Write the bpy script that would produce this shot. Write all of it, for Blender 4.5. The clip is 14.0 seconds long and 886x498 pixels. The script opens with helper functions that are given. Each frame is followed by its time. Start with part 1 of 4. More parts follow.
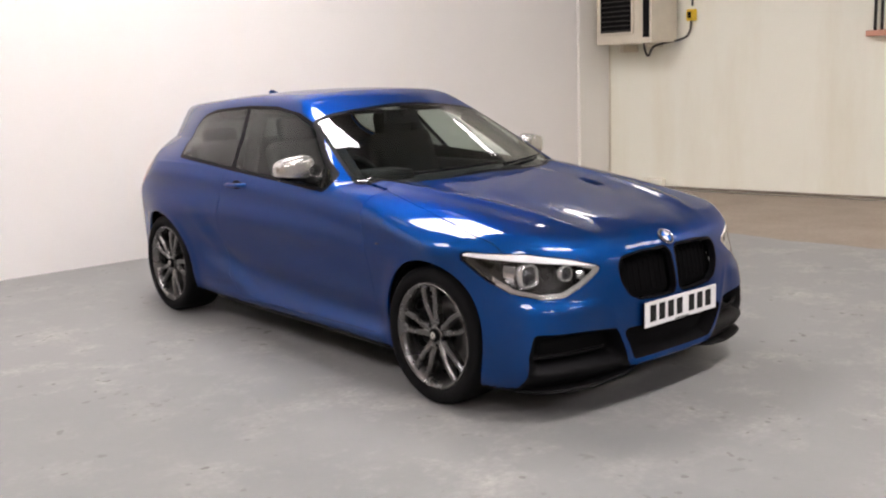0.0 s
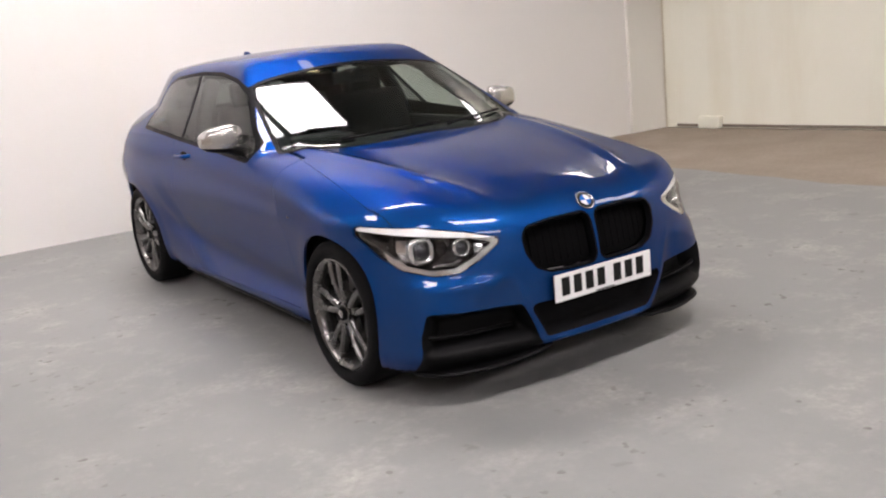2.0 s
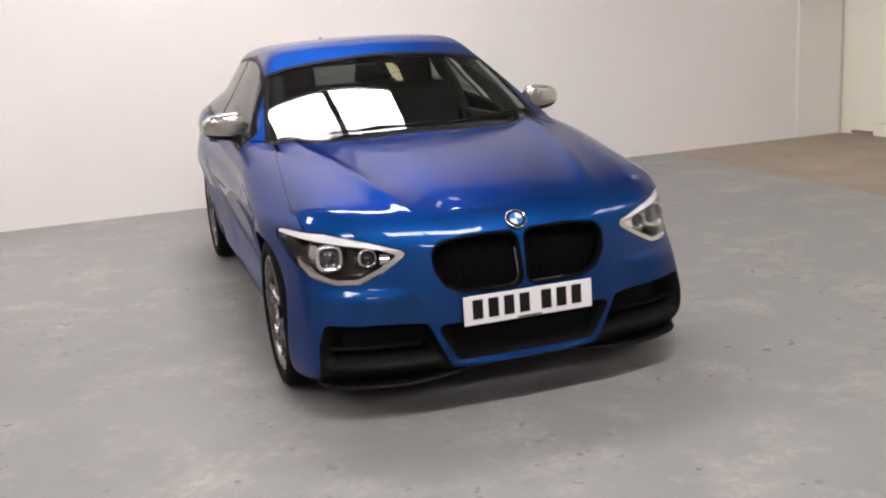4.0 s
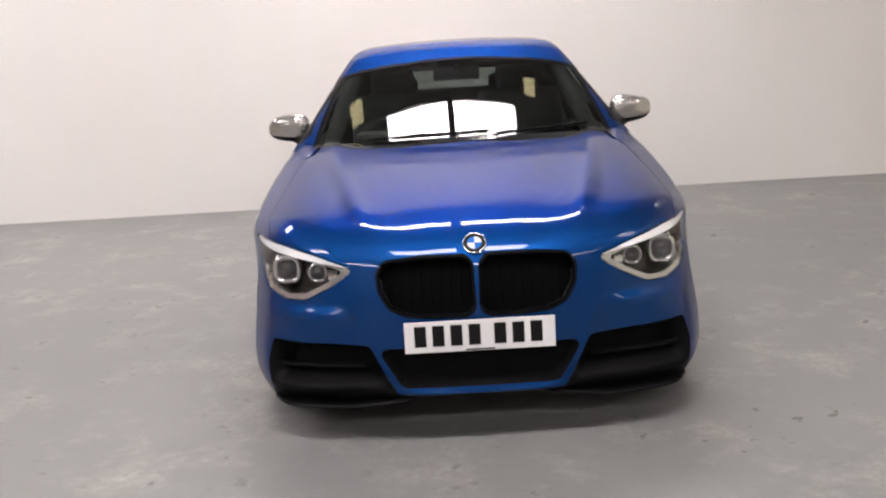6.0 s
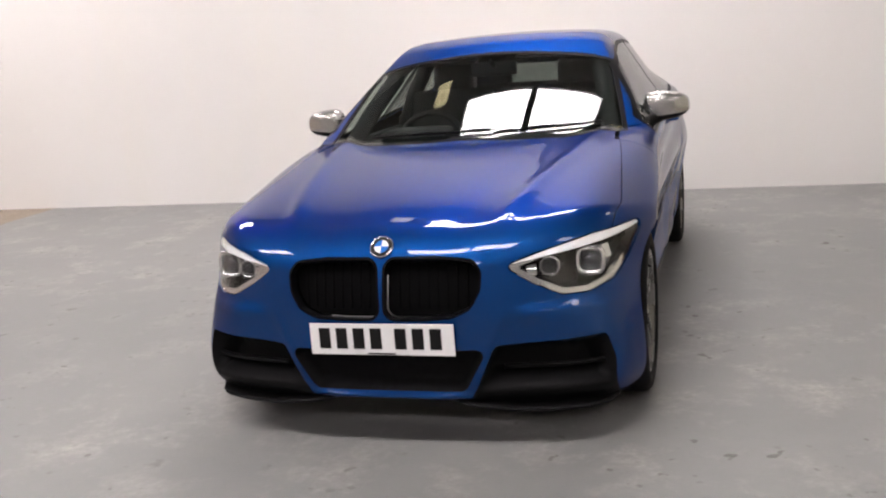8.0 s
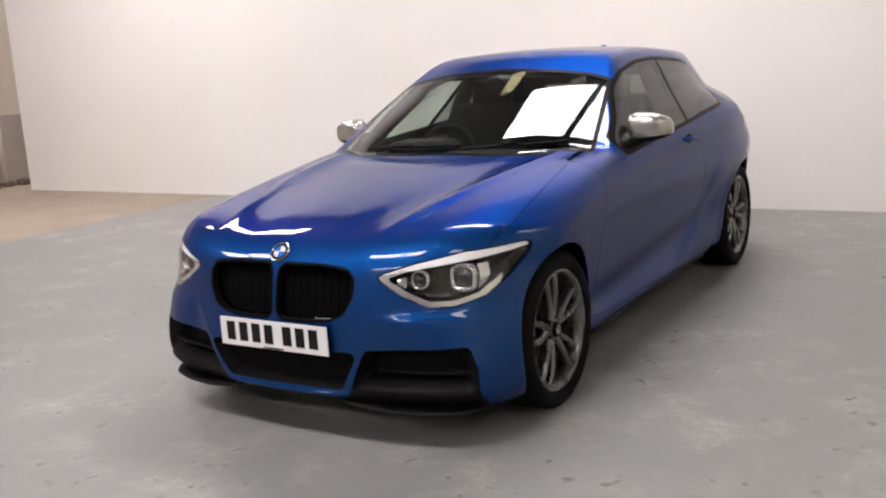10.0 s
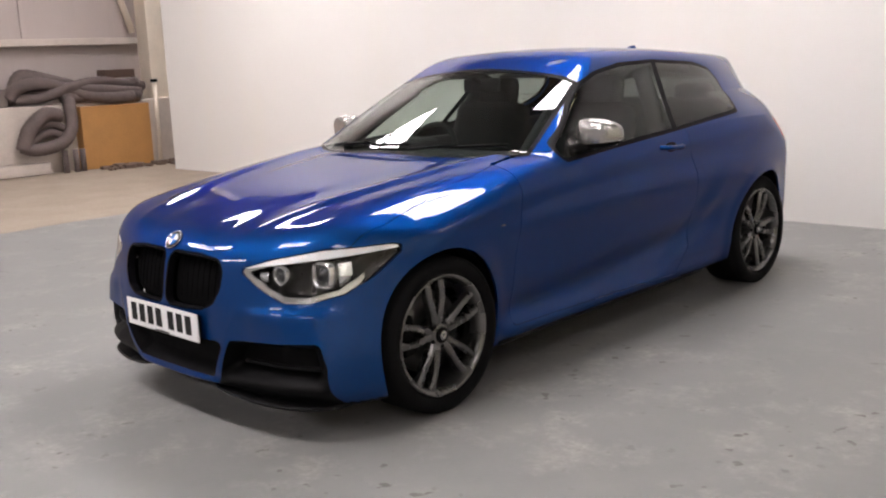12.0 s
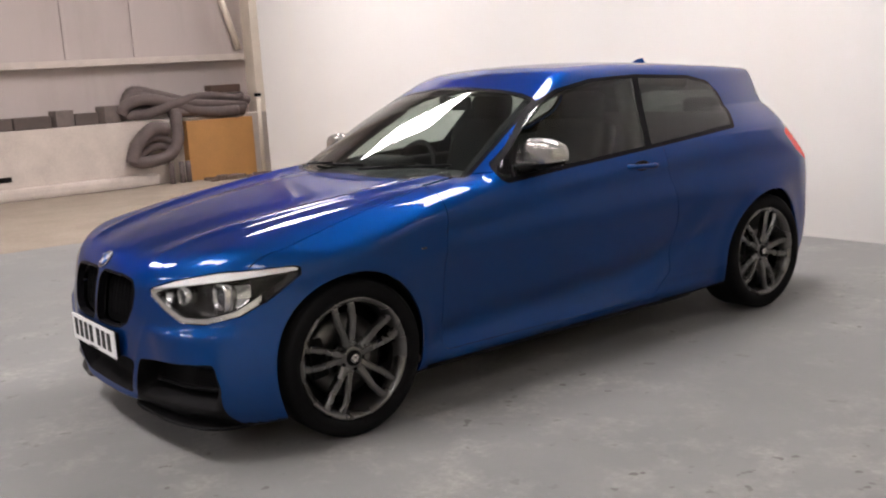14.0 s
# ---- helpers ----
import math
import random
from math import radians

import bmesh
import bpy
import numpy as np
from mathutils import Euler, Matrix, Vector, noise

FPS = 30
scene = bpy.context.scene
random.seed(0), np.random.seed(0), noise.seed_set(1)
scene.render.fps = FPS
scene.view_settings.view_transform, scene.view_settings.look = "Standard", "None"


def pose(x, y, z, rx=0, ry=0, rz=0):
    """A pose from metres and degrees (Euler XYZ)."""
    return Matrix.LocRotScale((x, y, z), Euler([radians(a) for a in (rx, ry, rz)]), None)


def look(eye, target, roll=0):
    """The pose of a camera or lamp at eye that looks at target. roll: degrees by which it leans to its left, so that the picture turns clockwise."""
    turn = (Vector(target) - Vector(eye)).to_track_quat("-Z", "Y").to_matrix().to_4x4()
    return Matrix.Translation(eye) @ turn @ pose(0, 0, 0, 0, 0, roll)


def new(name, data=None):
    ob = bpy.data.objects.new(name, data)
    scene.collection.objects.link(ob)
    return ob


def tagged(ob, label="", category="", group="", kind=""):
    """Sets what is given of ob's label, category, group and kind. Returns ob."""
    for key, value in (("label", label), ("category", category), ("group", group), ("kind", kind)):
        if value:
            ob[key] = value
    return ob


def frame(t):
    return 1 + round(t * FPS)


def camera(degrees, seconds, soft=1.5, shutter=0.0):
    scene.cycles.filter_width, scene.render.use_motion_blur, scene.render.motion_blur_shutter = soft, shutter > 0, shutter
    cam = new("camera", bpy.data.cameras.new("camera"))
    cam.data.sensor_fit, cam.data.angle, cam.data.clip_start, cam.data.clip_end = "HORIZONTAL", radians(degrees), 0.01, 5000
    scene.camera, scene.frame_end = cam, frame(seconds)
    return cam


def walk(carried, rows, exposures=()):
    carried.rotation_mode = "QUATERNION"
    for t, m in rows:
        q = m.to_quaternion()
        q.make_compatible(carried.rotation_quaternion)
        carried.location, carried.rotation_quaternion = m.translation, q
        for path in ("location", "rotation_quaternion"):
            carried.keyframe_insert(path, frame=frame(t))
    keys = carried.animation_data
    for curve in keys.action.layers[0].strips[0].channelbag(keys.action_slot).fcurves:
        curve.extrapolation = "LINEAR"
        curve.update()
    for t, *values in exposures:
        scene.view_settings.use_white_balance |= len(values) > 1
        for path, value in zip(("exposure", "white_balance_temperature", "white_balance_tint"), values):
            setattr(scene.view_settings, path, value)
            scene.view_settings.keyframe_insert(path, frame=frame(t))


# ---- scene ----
cam = camera(48.5, 14.0, soft=2.1)
PATH = [
    (0, (-3.56, -4.658, 1.478), (-2.288, -3.155, 1.126), -2.1),
    (0.5, (-3.375, -4.659, 1.475), (-2.112, -3.157, 1.088), -3.4),
    (1, (-3.154, -4.708, 1.506), (-1.948, -3.169, 1.084), -4.8),
    (1.5, (-2.874, -4.84, 1.498), (-1.746, -3.251, 1.045), -5.4),
    (2, (-2.608, -4.988, 1.492), (-1.562, -3.344, 1.039), -5.6),
    (2.5, (-2.303, -5.081, 1.478), (-1.34, -3.388, 1.025), -5.4),
    (5, (-0.733, -5.454, 1.472), (-0.44, -3.528, 1.018), -3.0),
    (5.5, (-0.399, -5.443, 1.445), (-0.256, -3.499, 0.998), -3.0),
    (6, (-0.086, -5.327, 1.435), (-0.1, -3.373, 1.01), -3.4),
    (6.5, (0.248, -5.312, 1.441), (0.072, -3.366, 1.013), -2.8),
    (7, (0.552, -5.263, 1.411), (0.256, -3.332, 0.983), -3.2),
    (9.5, (2.12, -4.86, 1.414), (1.175, -3.142, 1.019), -4.4),
    (10, (2.442, -4.778, 1.423), (1.411, -3.109, 1.032), -3.7),
    (10.5, (2.693, -4.597, 1.406), (1.58, -2.984, 1.005), -3.4),
    (11, (2.955, -4.43, 1.402), (1.764, -2.873, 1.006), -3.3),
    (11.5, (3.231, -4.232, 1.405), (1.951, -2.744, 1.023), -2.0),
    (12, (3.432, -4.019, 1.391), (2.069, -2.607, 1.007), -2.5),
    (12.5, (3.63, -3.83, 1.405), (2.213, -2.467, 1.037), -1.9),
    (13, (3.824, -3.632, 1.421), (2.351, -2.328, 1.062), -2.2),
    (13.5, (3.971, -3.476, 1.413), (2.428, -2.252, 1.063), -2.6),
    (14, (4.032, -3.284, 1.399), (2.458, -2.102, 1.045), -3.5),
]
walk(cam, [(t, look(eye, target, roll)) for t, eye, target, roll in PATH], exposures=[(0.0, 0.15), (2.5, 0.12), (5.0, 0.0), (14.0, 0.0)])

# ---- world and lights ----
world = bpy.data.worlds.new("world")
scene.world = world
world.use_nodes = True
world.node_tree.nodes["Background"].inputs[0].default_value = (0.75, 0.8, 0.85, 1)
world.node_tree.nodes["Background"].inputs[1].default_value = 0.03
CEIL = 5.2
# translucent roof lights in pairs, one pair to a roof bay: centre x, centre y, size x, size y
ROOF_LIGHTS = [(bx + dx, by, 1.22, 0.92) for by in (1.5, -4.4, -10.3) for bx in (-5.75, -0.09, 5.75) for dx in (-0.67, 0.67) if not (bx > 5 and by > 0)]
# the last panel is an unseen fill, added to brighten the alcove behind the partition
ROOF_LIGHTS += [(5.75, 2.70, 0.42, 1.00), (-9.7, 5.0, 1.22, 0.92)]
# panels of the bay by the cream wall are set dimmer to balance the light
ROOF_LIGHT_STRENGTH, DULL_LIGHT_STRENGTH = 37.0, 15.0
# small yellowish lamps under the ceiling: x, y, size x, size y
LAMPS = [(-1.95, 2.25, 0.26, 0.45), (1.46, 2.35, 0.22, 0.34)]


# ---- small helpers ----
def curve(*pts):
    """A smooth function through (position, value) pairs: a natural cubic spline, straight beyond its ends."""
    pts = sorted(pts)
    kx, ky = np.array([p[0] for p in pts], float), np.array([p[1] for p in pts], float)
    n = len(kx)
    h, d = np.diff(kx), np.diff(ky) / np.diff(kx)
    a, b = np.eye(n), np.zeros(n)
    for i in range(1, n - 1):
        a[i, i - 1:i + 2] = h[i - 1], 2 * (h[i - 1] + h[i]), h[i]
        b[i] = 6 * (d[i] - d[i - 1])
    m = np.linalg.solve(a, b)
    first, last = d[0] - h[0] * m[1] / 6, d[-1] + h[-1] * m[-2] / 6

    def at(q):
        q = np.asarray(q, float)
        c = np.clip(q, kx[0], kx[-1])
        i = np.clip(np.searchsorted(kx, c) - 1, 0, n - 2)
        r, s = kx[i + 1] - c, c - kx[i]
        v = (m[i] * r ** 3 + m[i + 1] * s ** 3) / (6 * h[i]) + (ky[i] / h[i] - m[i] * h[i] / 6) * r + (ky[i + 1] / h[i] - m[i + 1] * h[i] / 6) * s
        return v + first * np.minimum(q - kx[0], 0) + last * np.maximum(q - kx[-1], 0)
    return at


def smax(a, b, k):
    h = np.maximum(k - np.abs(a - b), 0) / k
    return np.maximum(a, b) + h * h * k * 0.25


def smin(a, b, k):
    return -smax(-a, -b, k)


def bell(d, w):
    return np.exp(-(d / w) ** 2)


def outline(px, py, pts, r=0.0):
    """Signed distance (inside: minus) to a polygon whose corners are rounded by r."""
    p = np.array(pts, float)
    area = np.sum(p[:, 0] * np.roll(p[:, 1], -1) - np.roll(p[:, 0], -1) * p[:, 1])
    if area < 0:
        p = p[::-1]
    if r > 0:
        e = np.roll(p, -1, 0) - p
        e /= np.linalg.norm(e, axis=1)[:, None]
        inward = np.stack([-e[:, 1], e[:, 0]], 1)
        q = []
        for i in range(len(p)):
            a, b = inward[i - 1], inward[i]
            q.append(p[i] + r * (a + b) / (1 + a @ b))
        p = np.array(q)
    px, py = np.asarray(px, float), np.asarray(py, float)
    best, inside = np.full(px.shape, 1e9), np.zeros(px.shape, bool)
    for (ax, ay), (bx, by) in zip(p, np.roll(p, -1, 0)):
        ex, ey = bx - ax, by - ay
        t = np.clip(((px - ax) * ex + (py - ay) * ey) / (ex * ex + ey * ey), 0, 1)
        best = np.minimum(best, np.hypot(px - ax - t * ex, py - ay - t * ey))
        inside ^= ((ay > py) != (by > py)) & (px < ex * (py - ay) / (ey if ey else 1e-9) + ax)
    return np.where(inside, -best, best) - r


def node_material(name, colour=(0.5, 0.5, 0.5), rough=0.5, metal=0.0, coat=0.0, spec=0.5):
    mat = bpy.data.materials.new(name)
    mat.use_nodes = True
    b = mat.node_tree.nodes["Principled BSDF"]
    b.inputs["Base Color"].default_value = (*colour, 1)
    b.inputs["Roughness"].default_value = rough
    b.inputs["Metallic"].default_value = metal
    b.inputs["Coat Weight"].default_value = coat
    b.inputs["Coat Roughness"].default_value = 0.03
    b.inputs["Specular IOR Level"].default_value = spec
    return mat, mat.node_tree, b


def noise_node(nt, scale, detail=4.0, rough=0.55, coords="Object", stretch=None):
    tc = nt.nodes.new("ShaderNodeTexCoord")
    n = nt.nodes.new("ShaderNodeTexNoise")
    n.inputs["Scale"].default_value, n.inputs["Detail"].default_value, n.inputs["Roughness"].default_value = scale, detail, rough
    if stretch:
        mp = nt.nodes.new("ShaderNodeMapping")
        mp.inputs["Scale"].default_value = stretch
        nt.links.new(tc.outputs[coords], mp.inputs[0])
        nt.links.new(mp.outputs[0], n.inputs["Vector"])
    else:
        nt.links.new(tc.outputs[coords], n.inputs["Vector"])
    return n.outputs["Fac"]


def ramp(nt, fac, *stops):
    r = nt.nodes.new("ShaderNodeValToRGB")
    els = r.color_ramp.elements
    while len(els) < len(stops):
        els.new(0.5)
    for e, (p, c) in zip(els, stops):
        e.position, e.color = p, ((*c, 1) if len(c) == 3 else c)
    nt.links.new(fac, r.inputs[0])
    return r.outputs[0]


def mixed(nt, fac, a, b, mode="MIX"):
    m = nt.nodes.new("ShaderNodeMix")
    m.data_type, m.blend_type = "RGBA", mode
    for sock, v in ((m.inputs[0], fac), (m.inputs[6], a), (m.inputs[7], b)):
        if isinstance(v, (int, float)):
            sock.default_value = v
        elif isinstance(v, tuple):
            sock.default_value = (*v, 1)
        else:
            nt.links.new(v, sock)
    return m.outputs[2]


def bumped(nt, bsdf, height, strength=0.2, distance=0.01):
    b = nt.nodes.new("ShaderNodeBump")
    b.inputs["Strength"].default_value, b.inputs["Distance"].default_value = strength, distance
    nt.links.new(height, b.inputs["Height"])
    nt.links.new(b.outputs[0], bsdf.inputs["Normal"])


def maths(nt, op, a, b=0.0):
    m = nt.nodes.new("ShaderNodeMath")
    m.operation = op
    for sock, v in zip(m.inputs, (a, b)):
        if isinstance(v, (int, float)):
            sock.default_value = v
        else:
            nt.links.new(v, sock)
    return m.outputs[0]


# ---- materials ----
def speckled(name, colour, rough, var=0.15, scale=6.0, fine=90.0, bump=0.15, metal=0.0, coat=0.0, spec=0.5):
    """Plain stuff with two scales of variation in colour and gloss, and a fine relief."""
    mat, nt, b = node_material(name, colour, rough, metal, coat, spec)
    big, small = noise_node(nt, scale), noise_node(nt, fine, 2.0)
    lo = tuple(c * (1 - var) for c in colour)
    hi = tuple(min(1, c * (1 + var)) for c in colour)
    c1 = ramp(nt, big, (0.3, lo), (0.7, hi))
    nt.links.new(mixed(nt, 0.35, c1, ramp(nt, small, (0.3, lo), (0.7, hi))), b.inputs["Base Color"])
    nt.links.new(ramp(nt, big, (0.3, (rough * 0.85,) * 3), (0.7, (min(1, rough * 1.15),) * 3)), b.inputs["Roughness"])
    if bump:
        bumped(nt, b, small, bump, 0.003)
    return mat


def paint_material():
    mat, nt, b = node_material("blue_metallic_paint", (0.012, 0.085, 0.42), 0.49, 0.97, 1.0)
    b.inputs["Coat IOR"].default_value = 1.4
    b.inputs["Coat Weight"].default_value = 0.77
    b.inputs["Coat Roughness"].default_value = 0.015
    b.inputs["Specular Tint"].default_value = (0.01, 0.08, 0.24, 1)
    flake = noise_node(nt, 900.0, 1.0)
    nt.links.new(ramp(nt, flake, (0.25, (0.0025, 0.0355, 0.148)), (0.75, (0.0045, 0.056, 0.232))), b.inputs["Base Color"])
    return mat


def glass_material(name, tint, ior=1.5, gloss_rough=0.0):
    """Thin sheet: a tinted clear body with the mirror reflection that its polish gives."""
    mat = bpy.data.materials.new(name)
    mat.use_nodes = True
    nt = mat.node_tree
    nt.nodes.clear()
    out, mix = nt.nodes.new("ShaderNodeOutputMaterial"), nt.nodes.new("ShaderNodeMixShader")
    clear, gloss, weight = nt.nodes.new("ShaderNodeBsdfTransparent"), nt.nodes.new("ShaderNodeBsdfGlossy"), nt.nodes.new("ShaderNodeLayerWeight")
    clear.inputs[0].default_value = (*tint, 1)
    gloss.inputs["Roughness"].default_value = gloss_rough
    # a sheet mirrors alike from both sides: least straight on, most at a glancing view
    least = 1.7 * ((ior - 1) / (ior + 1)) ** 2
    weight.inputs[0].default_value = 0.5
    rise = maths(nt, "POWER", weight.outputs["Facing"], 5.0)
    nt.links.new(maths(nt, "ADD", maths(nt, "MULTIPLY", rise, 1 - least), least), mix.inputs[0])
    nt.links.new(clear.outputs[0], mix.inputs[1])
    nt.links.new(gloss.outputs[0], mix.inputs[2])
    nt.links.new(mix.outputs[0], out.inputs[0])
    return mat


def floor_material():
    mat, nt, b = node_material("worn_painted_concrete", (0.3, 0.31, 0.31), 0.45, spec=0.28)
    tc = nt.nodes.new("ShaderNodeTexCoord")
    sep = nt.nodes.new("ShaderNodeSeparateXYZ")
    nt.links.new(tc.outputs["Object"], sep.inputs[0])
    wob = noise_node(nt, 0.9, 5.0, 0.6)
    wide = noise_node(nt, 0.35, 3.0)
    # paint ends in a wavering edge on both sides of the bay
    x = maths(nt, "ADD", sep.outputs[0], maths(nt, "MULTIPLY", maths(nt, "SUBTRACT", wob, 0.5), 0.35))
    right = maths(nt, "MULTIPLY", maths(nt, "SUBTRACT", x, 3.88), 25.0)
    left = maths(nt, "MULTIPLY", maths(nt, "SUBTRACT", -5.48, x), 25.0)
    bare = nt.nodes.new("ShaderNodeClamp")
    nt.links.new(maths(nt, "MAXIMUM", right, left), bare.inputs[0])
    # small chips where the paint is gone
    chips = noise_node(nt, 2.6, 10.0, 0.72)
    chipm = ramp(nt, chips, (0.50, (0, 0, 0)), (0.74, (1, 1, 1)))
    fine = noise_node(nt, 28.0, 5.0, 0.65)
    blot = noise_node(nt, 1.9, 8.0, 0.66)
    grey = mixed(nt, 0.5, ramp(nt, wide, (0.3, (0.178, 0.180, 0.178)), (0.7, (0.240, 0.238, 0.231))), ramp(nt, blot, (0.3, (0.150, 0.153, 0.152)), (0.7, (0.258, 0.255, 0.246))))
    pale = ramp(nt, fine, (0.35, (0.25, 0.24, 0.225)), (0.65, (0.43, 0.41, 0.38)))
    sand = mixed(nt, 0.5, ramp(nt, blot, (0.3, (0.235, 0.190, 0.148)), (0.7, (0.37, 0.310, 0.245))), ramp(nt, fine, (0.25, (0.20, 0.168, 0.137)), (0.75, (0.335, 0.285, 0.235))))
    spots = noise_node(nt, 6.5, 3.0, 0.5)
    dark = ramp(nt, spots, (0.69, (0, 0, 0)), (0.76, (1, 1, 1)))
    col = mixed(nt, maths(nt, "MULTIPLY", chipm, maths(nt, "MULTIPLY", ramp(nt, wide, (0.34, (0.10,) * 3), (0.55, (1,) * 3)), 0.85)), grey, pale)
    speck = ramp(nt, noise_node(nt, 12.0, 2.0, 0.5), (0.655, (0, 0, 0)), (0.69, (1, 1, 1)))
    cluster = ramp(nt, noise_node(nt, 1.3, 4.0, 0.6), (0.48, (0, 0, 0)), (0.62, (1, 1, 1)))
    col = mixed(nt, maths(nt, "MULTIPLY", maths(nt, "MULTIPLY", speck, cluster), 0.75), col, (0.085, 0.075, 0.07))
    col = mixed(nt, maths(nt, "MULTIPLY", dark, 0.55), col, (0.12, 0.11, 0.105))
    col = mixed(nt, bare.outputs[0], col, sand)
    nt.links.new(col, b.inputs["Base Color"])
    rough = mixed(nt, bare.outputs[0], ramp(nt, blot, (0.3, (0.44,) * 3), (0.7, (0.62,) * 3)), (0.85, 0.85, 0.85))
    nt.links.new(rough, b.inputs["Roughness"])
    bumped(nt, b, maths(nt, "SUBTRACT", fine, maths(nt, "MULTIPLY", chipm, 0.6)), 0.12, 0.004)
    return mat


def wall_material(name, base, stain, amount=0.5):
    mat, nt, b = node_material(name, base, 0.75)
    streak = noise_node(nt, 1.2, 5.0, 0.6, stretch=(1.6, 1.6, 0.25))
    cloud = noise_node(nt, 0.5, 4.0)
    fine = noise_node(nt, 35.0, 4.0)
    f = maths(nt, "MULTIPLY", ramp(nt, streak, (0.5, (0, 0, 0)), (0.75, (1, 1, 1))), amount)
    col = mixed(nt, f, ramp(nt, cloud, (0.3, tuple(c * 0.95 for c in base)), (0.7, base)), stain)
    nt.links.new(col, b.inputs["Base Color"])
    bumped(nt, b, fine, 0.08, 0.004)
    return mat


PAINT = paint_material()
GLASS = glass_material("clear_glass", (0.72, 0.79, 0.75), 1.42)
TINT = glass_material("tinted_glass", (0.34, 0.37, 0.35), 1.4)
DOOR_GLASS = glass_material("green_tinted_glass", (0.62, 0.68, 0.64), 1.4)
TINT_DARK = glass_material("dark_tinted_glass", (0.16, 0.18, 0.17))
LENS = glass_material("lamp_cover", (0.93, 0.94, 0.95), 1.3)
BLACK = speckled("black_plastic", (0.0048, 0.0048, 0.0052), 0.5, 0.2, 8, 200, 0.1, spec=0.07)
GLOSS_BLACK = speckled("gloss_black", (0.005, 0.005, 0.006), 0.4, 0.1, 9, 200, 0, spec=0.03)
RUBBER = speckled("tyre_rubber", (0.006, 0.006, 0.0064), 0.8, 0.25, 10, 120, 0.25, spec=0.08)
ALLOY = speckled("grey_alloy", (0.15, 0.147, 0.143), 0.27, 0.08, 8, 300, 0.03, metal=0.85)
CHROME = node_material("chrome", (0.78, 0.78, 0.78), 0.10, 1.0)[0]
SATIN = speckled("satin_silver", (0.48, 0.47, 0.45), 0.26, 0.02, 8, 250, 0, metal=0.9)
GRILLE = speckled("matt_black_grille", (0.0032, 0.0032, 0.0034), 0.9, 0.2, 8, 200, 0, spec=0.02)
DARK = speckled("dark_liner", (0.005, 0.005, 0.0055), 0.9, 0.2, 6, 60, 0.1, spec=0.1)
FABRIC = speckled("black_upholstery", (0.012, 0.012, 0.013), 0.85, 0.25, 9, 260, 0.3, spec=0.2)
DASH = speckled("dark_dashboard", (0.011, 0.011, 0.012), 0.65, 0.2, 9, 260, 0.2, spec=0.2)
DISC = speckled("brake_steel", (0.11, 0.107, 0.103), 0.35, 0.1, 20, 200, 0.05, metal=0.9)
WHITE_PLATE = speckled("reflective_white", (0.74, 0.74, 0.74), 0.45, 0.03, 8, 300, 0.03)
INK = node_material("black_print", (0.008, 0.008, 0.008), 0.5, spec=0.15)[0]
ENAMEL_BLUE = node_material("enamel_blue", (0.02, 0.16, 0.55), 0.15, 0, 0.5)[0]
ENAMEL_WHITE = node_material("enamel_white", (0.8, 0.8, 0.8), 0.15, 0, 0.5)[0]
RED_LENS = node_material("red_lamp_lens", (0.62, 0.020, 0.012), 0.25, 0, 0.0, spec=0.25)[0]
FLOOR = floor_material()
WALL_WHITE = wall_material("white_painted_wall", (0.79, 0.775, 0.748), (0.79, 0.755, 0.68), 0.4)
WALL_CREAM = wall_material("cream_painted_wall", (0.83, 0.825, 0.715), (0.70, 0.655, 0.51), 0.5)
WALL_CASING = wall_material("off_white_casing", (0.80, 0.785, 0.73), (0.72, 0.69, 0.60), 0.35)
WALL_PANEL = wall_material("grey_white_cladding", (0.47, 0.41, 0.385), (0.36, 0.31, 0.27), 0.6)
PLY = speckled("orange_plywood", (0.46, 0.235, 0.08), 0.6, 0.12, 3, 40, 0.1)
PALE = speckled("chipped_pale_paint", (0.52, 0.46, 0.41), 0.6, 0.15, 4, 60, 0.15)
HOSE = speckled("dusty_grey_hose", (0.105, 0.080, 0.075), 0.75, 0.35, 7, 80, 0.3)
CREAM_METAL = speckled("cream_enamel_steel", (0.62, 0.57, 0.46), 0.45, 0.12, 4, 120, 0.05)
YELLOW = speckled("yellow_plastic", (0.75, 0.52, 0.03), 0.4, 0.1, 9, 200, 0.05)
BRICKRED = speckled("reddish_plastic", (0.55, 0.28, 0.2), 0.6, 0.12, 9, 200, 0.05)
CABLE = speckled("black_cable", (0.012, 0.012, 0.012), 0.5, 0.2, 9, 200, 0.0)
HALL = wall_material("unseen_hall_wall", (0.27, 0.265, 0.255), (0.21, 0.20, 0.18), 0.4)
GRIME = speckled("grimy_foot", (0.22, 0.19, 0.15), 0.85, 0.25, 5, 60, 0.2)
ROOF_SHEET = speckled("roof_sheeting", (0.30, 0.30, 0.30), 0.7, 0.12, 2, 50, 0.1)


def lamp_sheet(strength):
    mat = bpy.data.materials.new("translucent_roof_light")
    mat.use_nodes = True
    nt = mat.node_tree
    nt.nodes.clear()
    e, out = nt.nodes.new("ShaderNodeEmission"), nt.nodes.new("ShaderNodeOutputMaterial")
    e.inputs[0].default_value, e.inputs[1].default_value = (1.0, 0.92, 0.93, 1), strength
    nt.links.new(e.outputs[0], out.inputs[0])
    return mat


